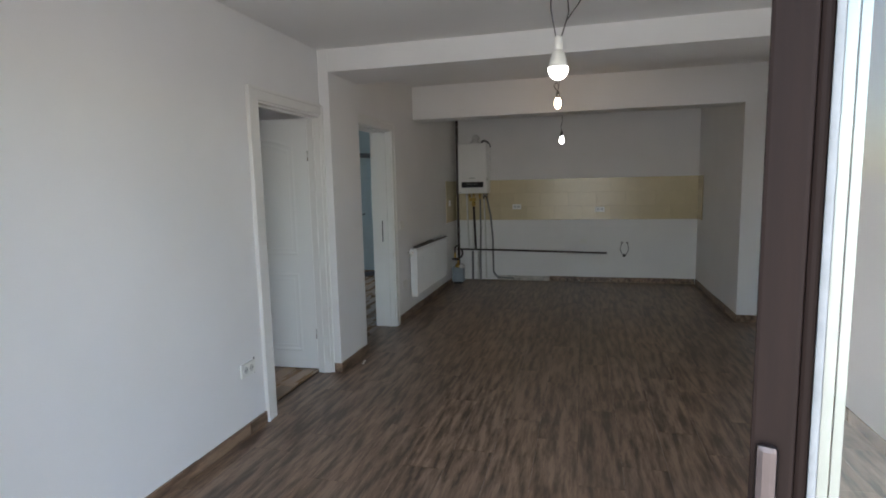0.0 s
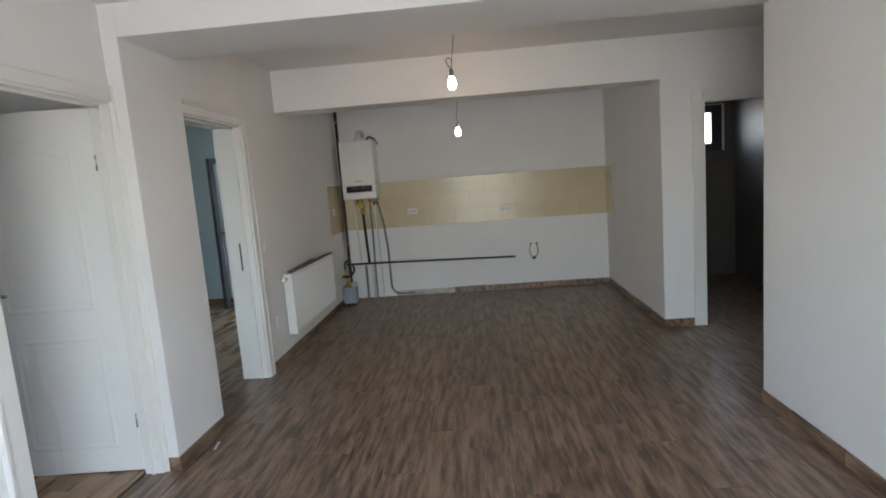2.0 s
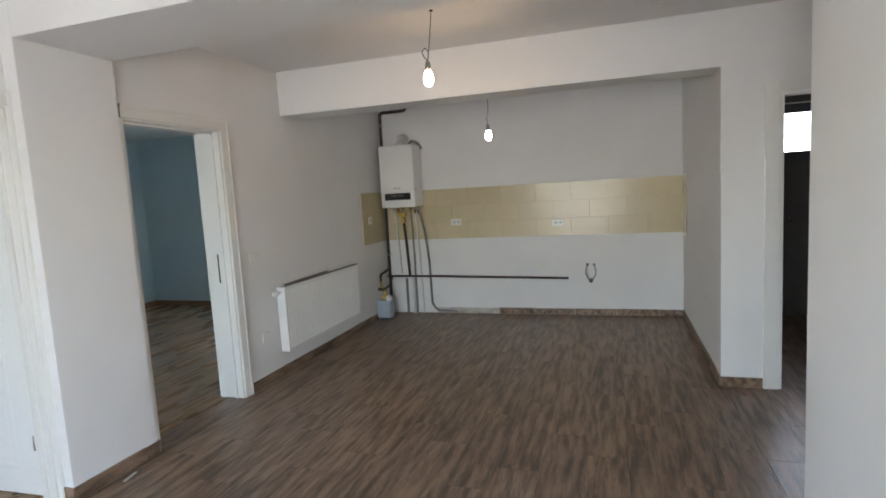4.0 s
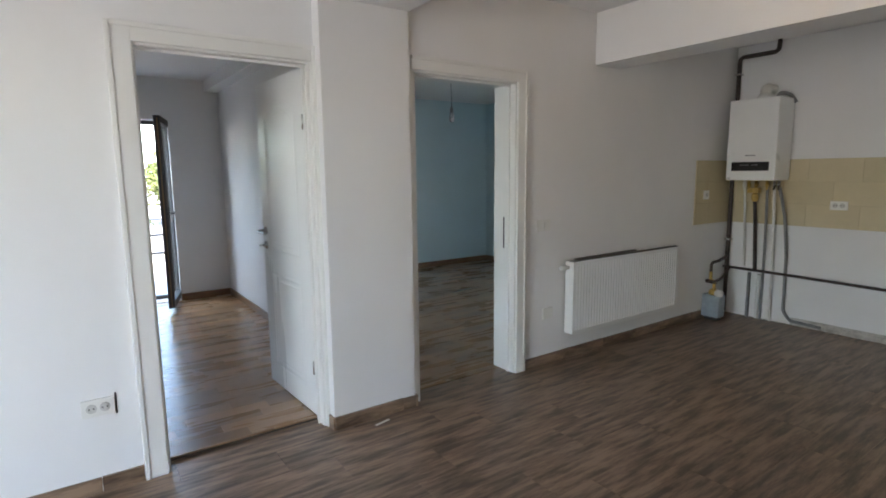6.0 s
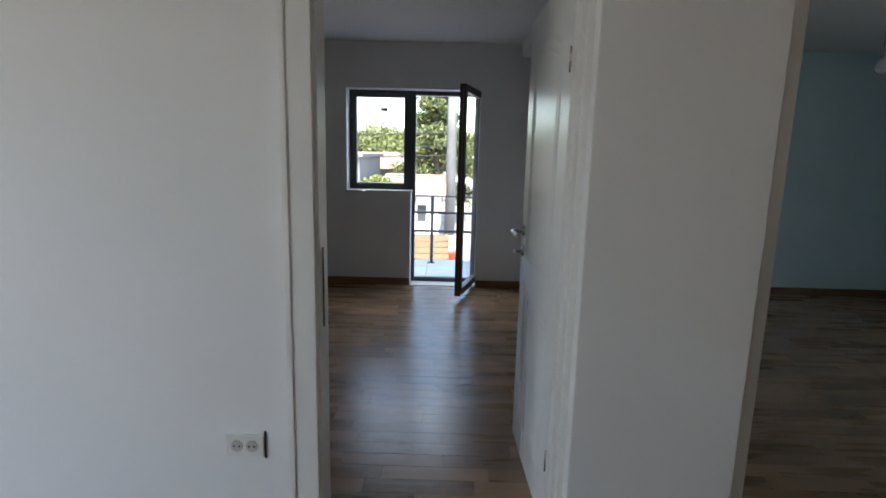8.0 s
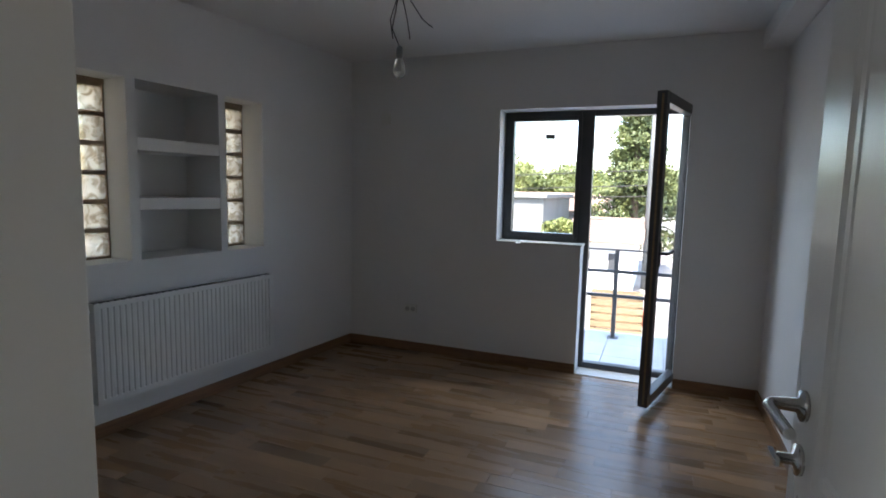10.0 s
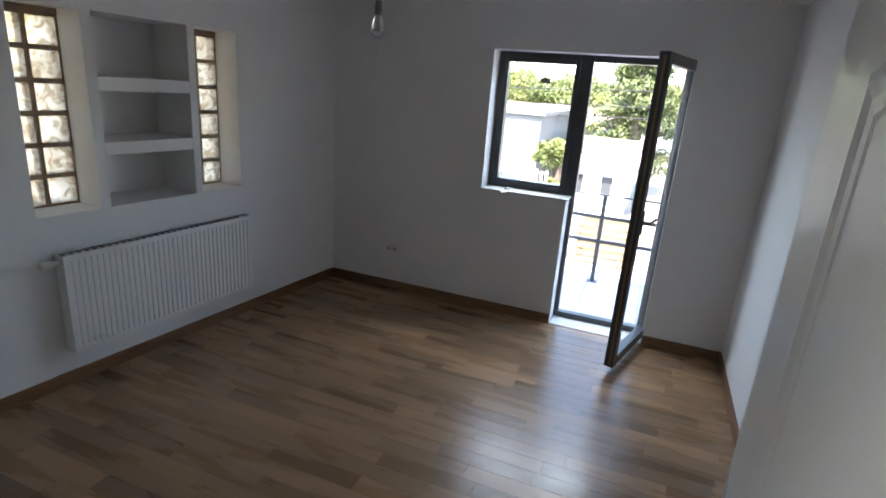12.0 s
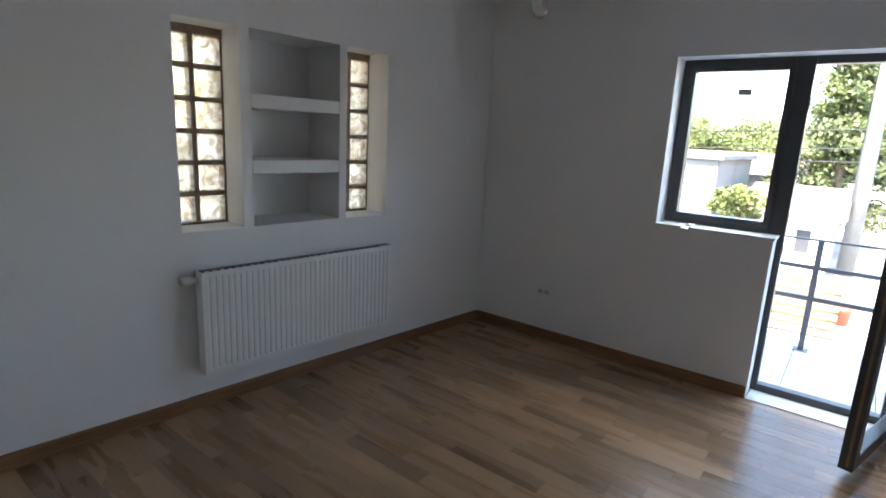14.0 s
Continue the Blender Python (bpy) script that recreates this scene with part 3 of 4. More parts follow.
# ---- radiators ----
def radiator(label, at, rz, L, H, strips):
    """A white ribbed panel radiator; local x along it, local -y to the front."""
    d = thing("radiator", label, "radiator", at, rz=rz, group="panel radiators")
    T = 0.10
    bm = bmesh.new()
    n = int(L / 0.0333)
    step = (L - 0.05) / n
    prof = [(0.006, -T)]
    for k in range(n):
        x = 0.025 + k * step
        prof += [(x + 0.002, -T), (x + 0.006, -T + 0.0055), (x + step * 0.42, -T + 0.0055), (x + step * 0.55, -T)]
    prof.append((L - 0.006, -T))
    zs = (0.0, 0.028, 0.036, H - 0.036, H - 0.028, H)
    grid = [[bm.verts.new((x, y if 1 < i < 4 else -T, z)) for x, y in prof] for i, z in enumerate(zs)]
    for r0, r1 in zip(grid, grid[1:]):
        for k in range(len(prof) - 1):
            bm.faces.new((r0[k], r0[k + 1], r1[k + 1], r1[k]))
    part("front_panel", bm, M_ENAMEL, d)
    part("back_panel", boxes((0.01, L - 0.01, -0.03, -0.024, 0.0, H)), M_ENAMEL, d)
    for x in (0, L - 0.006):
        part("side_cover", boxes((x, x + 0.006, -T, -0.02, 0.005, H - 0.002), bevel=0.002), M_ENAMEL, d)
    part("top_grille", boxes((0.006, L - 0.006, -T + 0.012, -T + 0.018, H - 0.012, H - 0.004), (0.006, L - 0.006, -0.036, -0.03, H - 0.012, H - 0.004), *[(0.02 + k * 0.04, 0.026 + k * 0.04, -T + 0.018, -0.036, H - 0.012, H - 0.004) for k in range(int((L - 0.04) / 0.04))]), M_GPIPE, d, "grey top grille")
    v = part("valve", moved(lathe([(0.013, 0), (0.013, 0.03), (0.02, 0.032), (0.022, 0.075), (0.017, 0.085)], 14), 0.0, -T / 2, H - 0.045, 0, -90), M_PLASTIC, d, "white thermostatic valve", True)
    tube("pipe", [(-0.02, -T / 2, H - 0.045), (-0.02, 0.005, H - 0.045)], 0.008, M_STEEL, d)
    part("bleed_plug", moved(lathe([(0.011, 0), (0.011, 0.014)], 12), L, -T / 2, 0.05, 0, 90), M_STEEL, d)
    for x in (0.15, L - 0.15):
        part("bracket", boxes((x - 0.012, x + 0.012, -0.026, 0.0, 0.05, H - 0.05)), M_ENAMEL, d)
    return d


radiator("white ribbed panel radiator on the kitchen wall", (XB, 6.10, 0.21), 90, 1.38, 0.56, True)
radiator("white ribbed panel radiator below the shelf niche", tuple(SKEW @ Vector((2.265, 0, 0.235))), 180 - 5.94, 1.235, 0.55, False)
for a, b, dx, tilt in ((6.20, 6.95, 0.0, 0.6), (6.35, 7.45, 0.045, -0.4)):
    s = part("packing_strip", moved(boxes((-0.018, 0.018, 0, b - a, 0, 0.008), bevel=0.002), XB + 0.045 + dx, a - 0.02, 0.772, tilt * 0.3, 0, tilt), M_CARD)
    tagged(s, "dark brown packing strip lying on the radiator", "strip", "packing strips")


# ---- boiler and pipes ----
def boiler():
    x0, x1, y0, y1, z0, z1 = -1.725, -1.300, 8.160, 8.460, 1.335, 2.06
    d = thing("gas_boiler", "white wall-hung gas boiler with a black display panel", "boiler", ((x0 + x1) / 2, YB, z0))
    o = Vector(d.location)
    L = lambda *q: (q[0] - o.x, q[1] - o.x, q[2] - o.y, q[3] - o.y, q[4] - o.z, q[5] - o.z)
    part("casing", boxes(L(x0, x1, y0, y1, z0, z1), bevel=0.012), M_ENAMEL, d)
    part("back_plate", boxes(L(x0 + 0.03, x1 - 0.03, y1 - 0.002, YB, z0 + 0.03, z1 - 0.03)), M_ENAMEL, d)
    part("display_panel", boxes(L(x0 + 0.05, x1 - 0.05, y0 - 0.004, y0 + 0.01, 1.422, 1.502), bevel=0.003), M_BLACKPANEL, d, "black glossy display panel")
    part("display_text", boxes(L(-1.60, -1.52, y0 - 0.0055, y0 - 0.004, 1.47, 1.478), L(-1.50, -1.44, y0 - 0.0055, y0 - 0.004, 1.47, 1.478)), M_GPIPE, d)
    part("badge", boxes(L(-1.56, -1.47, y0 - 0.002, y0 + 0.002, 1.555, 1.563)), M_GPIPE, d)
    part("rating_mark", boxes(L(-1.712, -1.68, y0 - 0.002, y0 + 0.002, 1.352, 1.358)), M_GPIPE, d)
    part("flue_collar", moved(lathe([(0.07, 0), (0.07, 0.03), (0.055, 0.035), (0.055, 0.05)], 20), -1.50 - o.x, 8.340 - o.y, z1 - o.z), M_ENAMEL, d, "", True)
    tube("flue_elbow", [(-1.50 - o.x, 8.340 - o.y, z1 + 0.02 - o.z), (-1.50 - o.x, 8.340 - o.y, z1 + 0.10 - o.z), (-1.50 - o.x, 8.479 - o.y, z1 + 0.10 - o.z)], 0.048, M_WPIPE, d, "white flue elbow")
    tube("vent_hose", [(-1.40 - o.x, 8.320 - o.y, z1 - o.z), (-1.385 - o.x, 8.360 - o.y, z1 + 0.055 - o.z), (-1.32 - o.x, 8.420 - o.y, z1 + 0.03 - o.z), (-1.29 - o.x, 8.450 - o.y, z1 - 0.04 - o.z)], 0.016, M_GPIPE, d)
    for x, m in ((-1.64, M_WPIPE), (-1.60, M_BRASS), (-1.535, M_BRASS), (-1.44, M_BRASS), (-1.38, M_STEEL), (-1.34, M_STEEL)):
        c = part("connector", moved(lathe([(0.011, 0), (0.011, 0.03), (0.018, 0.032), (0.018, 0.06), (0.012, 0.062), (0.012, 0.09)], 10), x - o.x, 8.360 - o.y, -0.09), m, d, "", True)
    part("gas_valve", moved(lathe([(0.02, 0), (0.03, 0.02), (0.03, 0.06), (0.02, 0.08)], 12), -1.54 - o.x, 8.360 - o.y, -0.20), M_BRASS, d, "brass gas valve", True)
    part("pump_block", boxes((-1.60 - o.x, -1.50 - o.x, 8.330 - o.y, 8.390 - o.y, -0.12, -0.07), bevel=0.006), M_BRASS, d, "brass valve block")


boiler()


def pipe(label, pts, r, m, clamps=()):
    root = thing("pipe", label, "pipe", group="kitchen pipes")
    tube("tube", pts, r, m, root)
    for c in clamps:
        part("clamp", boxes((c[0] - r - 0.006, c[0] + r + 0.006, c[1] - r - 0.004, YB, c[2] - 0.008, c[2] + 0.008), bevel=0.002), M_STEEL, root, "steel pipe clamp")


PY = 8.438
pipe("dark steel riser pipe beside the boiler turning along the ceiling", [(-1.80, PY, 0.02), (-1.80, PY, 2.485), (-1.46, PY, 2.485), (-1.455, PY, 2.589)], 0.02, M_PIPE, [(-1.80, PY, 0.75), (-1.80, PY, 1.6), (-1.80, PY, 2.33)])
pipe("dark steel gas pipe running low along the kitchen wall", [(-1.83, PY - 0.012, 0.475), (-1.2, PY - 0.012, 0.468), (0.40, PY - 0.012, 0.437)], 0.0125, M_PIPE, [(-0.6, PY, 0.456), (0.25, PY, 0.44)])
part("pipe_cap", moved(lathe([(0.018, 0), (0.018, 0.04)], 12), 0.395, PY - 0.012, 0.437, 0, 90), M_STEEL, bpy.data.objects["pipe.001"], "steel end cap")
pipe("white plastic water pipe below the boiler", [(-1.645, 8.380, 1.27), (-1.645, 8.400, 1.1), (-1.645, 8.460, 0.56), (-1.645, 8.470, 0.5)], 0.011, M_WPIPE)
pipe("dark gas supply pipe below the boiler", [(-1.54, 8.360, 1.16), (-1.54, 8.400, 0.95), (-1.53, PY, 0.47)], 0.017, M_PIPE)
pipe("grey conduit rising from the floor", [(-1.585, 8.458, 0.0), (-1.585, 8.458, 0.44)], 0.016, M_GPIPE)
pipe("grey conduit rising from the floor", [(-1.46, 8.455, 0.0), (-1.46, 8.455, 0.43), (-1.445, 8.410, 0.8), (-1.44, 8.370, 1.27)], 0.012, M_GPIPE)
pipe("white plastic pipe below the boiler", [(-1.38, 8.370, 1.27), (-1.375, 8.410, 0.8), (-1.375, 8.463, 0.0)], 0.012, M_WPIPE)
pipe("grey hose curving down to the floor", [(-1.34, 8.380, 1.27), (-1.29, 8.410, 1.0), (-1.265, 8.440, 0.65), (-1.262, 8.455, 0.12), (-1.20, 8.457, 0.04), (-0.95, 8.457, 0.03)], 0.014, M_GPIPE)
pipe("white plastic drain pipe below the boiler", [(-1.50, 8.468, 0.0), (-1.50, 8.468, 0.40), (-1.49, 8.460, 0.43)], 0.02, M_WPIPE)


def filter_box():
    d = thing("water_filter", "blue-grey water filter box with brass valves in the corner", "water filter", (-1.735, 8.10, 0.0))
    part("body", boxes((-0.085, 0.085, -0.06, 0.06, 0.03, 0.245), bevel=0.012), M_BOX, d)
    part("foot", boxes((-0.06, 0.06, -0.04, 0.04, 0.0, 0.03)), M_DARKHOLE, d)
    part("cap", moved(lathe([(0.045, 0), (0.047, 0.03), (0.03, 0.05), (0.015, 0.055)], 14), 0.0, 0, 0.245), M_BRASS, d, "brass cap", True)
    part("bag", moved(lathe([(0.03, 0), (0.042, 0.03), (0.035, 0.06), (0.012, 0.075)], 9), 0.05, -0.02, 0.235, 15, 25, 0), M_WPIPE, d, "crumpled white plastic wrap")
    tube("elbow", [(0.0, 0, 0.28), (0.0, 0, 0.37), (-0.05, 0.02, 0.37), (-0.05, 0.02, 0.46)], 0.016, M_BRASS, d)
    tube("upper_pipe", [(-0.05, 0.02, 0.44), (-0.05, 0.02, 0.545), (-0.02, 0.10, 0.56), (-0.06, 0.33, 0.58)], 0.014, M_PIPE, d)
    tube("lower_pipe", [(0.0, 0, 0.37), (0.05, 0.02, 0.40), (0.05, 0.10, 0.45), (-0.03, 0.335, 0.472)], 0.013, M_PIPE, d)
    tube("side_pipe", [(0.0, 0, 0.36), (-0.075, -0.01, 0.37), (-0.085, 0.05, 0.36)], 0.018, M_PIPE, d)
    part("tap_lever", boxes((-0.07, 0.04, -0.035, -0.02, 0.355, 0.367), bevel=0.003), M_PIPE, d)


filter_box()


def water_outlets():
    d = thing("water_outlet", "braided hose loop over a black drain hole", "water outlet", (0.645, YB, 0.40))
    for x in (-0.035, 0.038):
        part("tap_stub", moved(lathe([(0.014, 0), (0.016, 0.012), (0.009, 0.014), (0.009, 0.035)], 12), x, 0, 0.185, 90), M_STEEL, d, "", True)
    tube("hose", [(-0.035, -0.03, 0.185), (-0.06, -0.035, 0.10), (-0.035, -0.03, 0.02), (0.02, -0.03, 0.01), (0.058, -0.035, 0.09), (0.038, -0.03, 0.185)], 0.006, M_GPIPE, d)
    part("drain", moved(lathe([(0.024, 0), (0.024, 0.012), (0.016, 0.014)], 16), 0, 0, 0, 90), M_DARKHOLE, d, "black drain end")


water_outlets()
structure("plaster_patch", boxes((-1.20, -0.42, YB - 0.012, YB, 0, 0.07), (-0.8, -0.47, YB - 0.018, YB - 0.004, 0, 0.05), bevel=0.006), M_ROUGH, "raw unpainted plaster along the wall base", "plaster")


# ---- electrical fittings ----
def socket(label, at, rz, w=0.13, h=0.082, holes=2, kind="socket", side=False, ajar=0.0):
    """A flush fitting; local -y points into the room."""
    d = thing("power_socket" if kind == "socket" else "light_switch", label, kind, at, rz=rz)
    part("plate", boxes((-w / 2, w / 2, -0.011 - ajar, -ajar, -h / 2, h / 2), bevel=0.003), M_PLASTIC, d)
    if ajar:
        part("mounting_box", boxes((-w / 2 + 0.01, w / 2 - 0.01, -ajar, 0.0, -h / 2 + 0.01, h / 2 - 0.01)), M_DARKHOLE, d)
    for k in range(holes):
        x = (k - (holes - 1) / 2) * 0.052
        if kind == "socket":
            # raised disc and dark boxes; the shade of well and holes is only coloured
            c = part("well", moved(lathe([(0.021, 0), (0.021, 0.002), (0.019, 0.0025)], 18), x, -0.011 - ajar, 0, 90), M_WELLSHADE, d)
            part("pin_hole", boxes((x - 0.012, x - 0.006, -0.0145 - ajar, -0.0135 - ajar, -0.003, 0.003), (x + 0.006, x + 0.012, -0.0145 - ajar, -0.0135 - ajar, -0.003, 0.003)), M_DARKHOLE, c)
        else:
            part("rocker", boxes((x - 0.024, x + 0.024, -0.015, -0.010, -0.026, 0.026), bevel=0.002), M_PLASTIC, d)
    if side:
        part("side_gap", boxes((w / 2 + 0.002, w / 2 + 0.008, -0.004, 0.0, -h / 2 - 0.006, h / 2 + 0.012)), M_DARKHOLE, d, "dark open edge of the wall box")


socket("white double power socket on the living room wall", (XA, 3.105, 0.405), 90, side=True)
socket("white double light switch beside the blue room's doorway", (XB, 5.875, 1.05), 90, 0.13, 0.082, 2, "light switch")
socket("white blank power socket above the kitchen skirting", (XB, 5.93, 0.39), 90, 0.10, 0.082, 0)
socket("white power socket on the beige wall tiles", (XB + 0.009, 8.03, 1.20), 90, 0.085, 0.082, 1)
socket("white double power socket on the beige tiles", (-0.90, YB - 0.009, 1.12), 0, 0.13, 0.075, 2)
socket("white blank power socket on the kitchen wall", (0.07, YB, 0.60), 0, 0.10, 0.07, 0)
socket("white double power socket on the beige tiles", (0.30, YB - 0.009, 1.07), 0, 0.13, 0.075, 2)
socket("white double power socket near the bedroom corner", (WX, 1.955, 0.385), 90, 0.12, 0.075, 2)
socket("white blank junction cover high on the bedroom wall", (WX, 1.70, 1.99), 90, 0.09, 0.09, 0)
tagged(part("paper_scrap", moved(boxes((-0.008, 0.008, -0.05, 0.05, 0, 0.003)), -1.72, 4.46, 0.0005, 0, 0, 12), M_PLASTIC), "small white scrap lying on the floor tiles", "scrap")
tagged(part("wall_hook", boxes((0.045, 0.095, YB - 0.02, YB, 1.855, 1.87), bevel=0.003), M_PLASTIC), "small white bracket on the kitchen wall", "hook")
tagged(part("chrome_tap", moved(lathe([(0.02, 0), (0.02, 0.01), (0.008, 0.012), (0.008, 0.07)], 12), 2.62, 8.60, 1.0, 90), M_STEEL, None, "", True), "small chrome tap stub on the dark bathroom wall", "tap")


def bath_window():
    f = tagged(new("window_2"), "small dark framed bathroom window", "window", "", "structure")
    part("window_frame", boxes((2.50, 2.58, 8.66, 8.73, 1.60, 2.185), (2.995, 3.13, 8.66, 8.73, 1.60, 2.185), (2.58, 2.995, 8.66, 8.73, 1.60, 1.70), (2.58, 2.995, 8.66, 8.73, 2.085, 2.185), bevel=0.005), M_ANTH, f)
    part("reveal", boxes((3.122, 3.129, 8.602, 8.658, 1.602, 2.183), (2.50, 3.12, 8.602, 8.658, 2.177, 2.184)), M_WALL, f, "white plastered reveal")
    part("pane", boxes((2.575, 3.0, 8.693, 8.697, 1.695, 2.09)), M_GLASS, f)


bath_window()


# ---- hanging bulbs ----
def bulb(label, at, ceiling, lit, globe, wires, r=0.03, loop=False):
    d = thing("hanging_bulb", label, "light bulb", at, group="hanging bulbs")
    if globe:
        prof = [(0.013, 0.075), (0.024, 0.065), (0.034, 0.03), (0.040, 0.005), (0.039, -0.012), (0.030, -0.030), (0.016, -0.040), (0.004, -0.043)]
    else:
        prof = [(0.013, 0.055), (0.020, 0.045), (0.027, 0.02), (0.030, 0.0), (0.029, -0.016), (0.022, -0.032), (0.012, -0.040), (0.003, -0.042)]
    cut = 3 if globe else 0
    if globe:
        part("bulb_base", lathe(list(reversed(prof[:4])), 20), M_PLASTIC, d, "white plastic bulb base", True)
    part("bulb_glass", lathe(list(reversed(prof[cut:])), 20), lit, d, "", True)
    top = prof[0][1]
    part("socket", lathe([(0.016, top - 0.004), (0.017, top + 0.025), (0.014, top + 0.05), (0.008, top + 0.055)], 14), M_GPIPE if not globe else M_PLASTIC, d, "lamp holder", True)
    h = ceiling - at[2]
    for pts in wires:
        tube("wire", [(x, y, top + 0.05 + (h - top - 0.05) * u) for x, y, u in pts], 0.0024, M_WIRE, d)
    if loop:
        tube("wire_loop", [(0.0, 0, top + 0.06), (-0.02, 0, top + 0.075), (-0.035, 0, top + 0.11), (-0.015, 0, top + 0.135), (0.008, 0, top + 0.11), (0.004, 0, top + 0.07)], 0.003, M_WIRE, d)
    part("ceiling_hole", moved(lathe([(0.012, -0.006), (0.012, 0.0)], 10), wires[0][-1][0], wires[0][-1][1], h), M_WIRE, d)


bulb("lit white globe bulb on loose twisted wires", (-0.04, 2.68, 1.93), C1, M_BULBON, True,
     [[(-0.01, 0, 0), (-0.03, 0, 0.25), (-0.025, 0, 0.6), (0.0, 0, 1)], [(0.012, 0, 0), (0.04, 0, 0.2), (0.03, 0, 0.5), (0.01, 0, 1)],
      [(0.03, 0, 0.13), (0.075, 0.0, 0.26), (0.09, 0, 0.31)], [(0.02, 0, 0.9), (0.05, 0, 0.5), (0.10, 0, 0.35), (0.125, 0, 0.5), (0.13, 0, 0.55)]])
bulb("lit warm bulb on a black cable with a loop", (-0.17, 5.515, 2.185), C2, M_BULBWARM, False, [[(0, 0, 0), (0.012, 0, 0.25), (0.03, 0, 0.7), (0.04, 0, 1)]], loop=True)
bulb("lit white bulb on a thin cable before the kitchen wall", (-0.20, 7.29, 1.985), C2, M_BULBON, False, [[(0, 0, 0), (-0.012, 0, 0.12), (0.006, 0, 0.25), (0.0, 0, 1)]])
bulb("unlit clear bulb on loose split wires in the bedroom", (-3.972, 2.705, 1.97), CB, M_BULBOFF, False,
     [[(0.0, 0, 0), (0.02, -0.03, 0.2), (0.0, 0.0, 0.68), (0.0, 0, 1)], [(0.03, -0.02, 0.08), (0.02, -0.04, 0.3), (0.0, 0, 0.66)],
      [(-0.03, 0.04, 0.1), (-0.02, 0.03, 0.3), (0.0, 0, 0.67)], [(-0.09, 0.13, 0.25), (-0.06, 0.09, 0.33), (0.0, 0, 0.7)]])
bulb("unlit clear bulb on a cable in the blue room", (-3.664, 6.394, 1.99), CB + 0.02, M_BULBOFF, False, [[(0, 0, 0), (0.01, -0.01, 0.3), (0.03, -0.03, 0.75), (0.02, -0.02, 1)]])


# ---- outside ----
structure("ground", boxes((-400, 400, -400, 400, -1.6, -1.0)), M_GROUND, "pale dusty ground around the house", "ground")
structure("terrace_slab", boxes((-7.25, -6.031, 0.0, 7.0, -1.0, -0.02)), M_CONC, "concrete terrace slab", "terrace")


def railing():
    d = thing("terrace_railing", "black steel railing at the terrace edge", "railing", (-7.02, 3.54, 0.0))
    for y in (-2.8, -1.4, 0, 1.4, 2.8):
        p = part("post", boxes((-0.02, 0.02, y - 0.02, y + 0.02, -0.005, 0.86), bevel=0.003), M_ANTH, d)
        part("foot_plate", boxes((-0.05, 0.05, y - 0.05, y + 0.05, -0.006, 0.004)), M_ANTH, p)
    part("top_rail", boxes((-0.012, 0.012, -3, 3, 0.86, 0.875)), M_ANTH, d)
    for z in (0.40, 0.64):
        part("rail", boxes((-0.018, 0.018, -3, 3, z, z + 0.032), bevel=0.003), M_ANTH, d)


railing()


def foliage(name, n, size, shape, material, parent, seed):
    """A crown of many small crossed leaves; shape() gives a place."""
    rng = np.random.default_rng(seed)
    vs, fs = [], []
    for k in range(n):
        c = shape(rng)
        a, b = rng.normal(size=3), rng.normal(size=3)
        a /= np.linalg.norm(a)
        b -= a * a.dot(b)
        b /= np.linalg.norm(b)
        s = size * rng.uniform(0.5, 1.3)
        i = len(vs)
        vs += [tuple(c + a * s), tuple(c + b * s * 0.6), tuple(c - a * s), tuple(c - b * s * 0.6)]
        fs.append((i, i + 1, i + 2, i + 3))
    me = bpy.data.meshes.new(name)
    me.from_pydata(vs, [], fs)
    me.materials.append(material)
    ob = new(name, me)
    ob.parent = parent
    return ob


def leafy_tree(label, x, y, h, r, seed, material=None, n=7000, leaf=0.075):
    d = thing("tree", label, "tree", (x, y, -1.0), group="trees beyond the yard")
    rng = np.random.default_rng(seed)
    tube("trunk", [(0, 0, 0), (0.06, 0.03, h * 0.3), (-0.04, 0.08, h * 0.6), (0, 0, h * 0.85)], 0.10, M_BARK, d)
    clumps = [(np.array([rng.normal() * r * 0.55, rng.normal() * r * 0.55, h * rng.uniform(0.32, 0.95)]), r * rng.uniform(0.22, 0.45)) for _ in range(26)]
    for c, _ in clumps[:5]:
        tube("limb", [(0, 0, h * 0.4), tuple(c * np.array([0.5, 0.5, 0.85])), tuple(c)], 0.035, M_BARK, d)

    def spot(g):
        c, q = clumps[g.integers(len(clumps))]
        v = g.normal(size=3)
        return c + v / np.linalg.norm(v) * q * g.uniform(0.5, 1.05)
    foliage("crown", n, leaf, spot, material or M_LEAF, d, seed)


def conifer(label, x, y, h, r, seed, n=9000):
    d = thing("conifer", label, "tree", (x, y, -1.0))
    rng = np.random.default_rng(seed)
    tube("trunk", [(0, 0, 0), (0.03, 0, h * 0.5), (0, 0, h * 0.97)], 0.11, M_BARK, d)
    boughs = []
    for k in range(70):
        u = rng.uniform(0.2, 1.0)
        a = rng.uniform(0, 6.283)
        L = r * (1.08 - u) * rng.uniform(0.65, 1.15) + 0.1
        boughs.append((h * u, a, L))
    for z, a, L in boughs[:12]:
        tube("bough", [(0, 0, z), (L * 0.8 * math.cos(a), L * 0.8 * math.sin(a), z - 0.1 * L)], 0.02, M_BARK, d)

    def spot(g):
        z, a, L = boughs[g.integers(len(boughs))]
        t = g.uniform(0.15, 1) * L
        w = 0.16 * (1.2 - t / L * 0.5)
        return np.array([t * math.cos(a) + g.normal() * w, t * math.sin(a) + g.normal() * w, z - 0.18 * t + g.normal() * 0.09])
    foliage("crown", n, 0.06, spot, M_NEEDLE, d, seed)


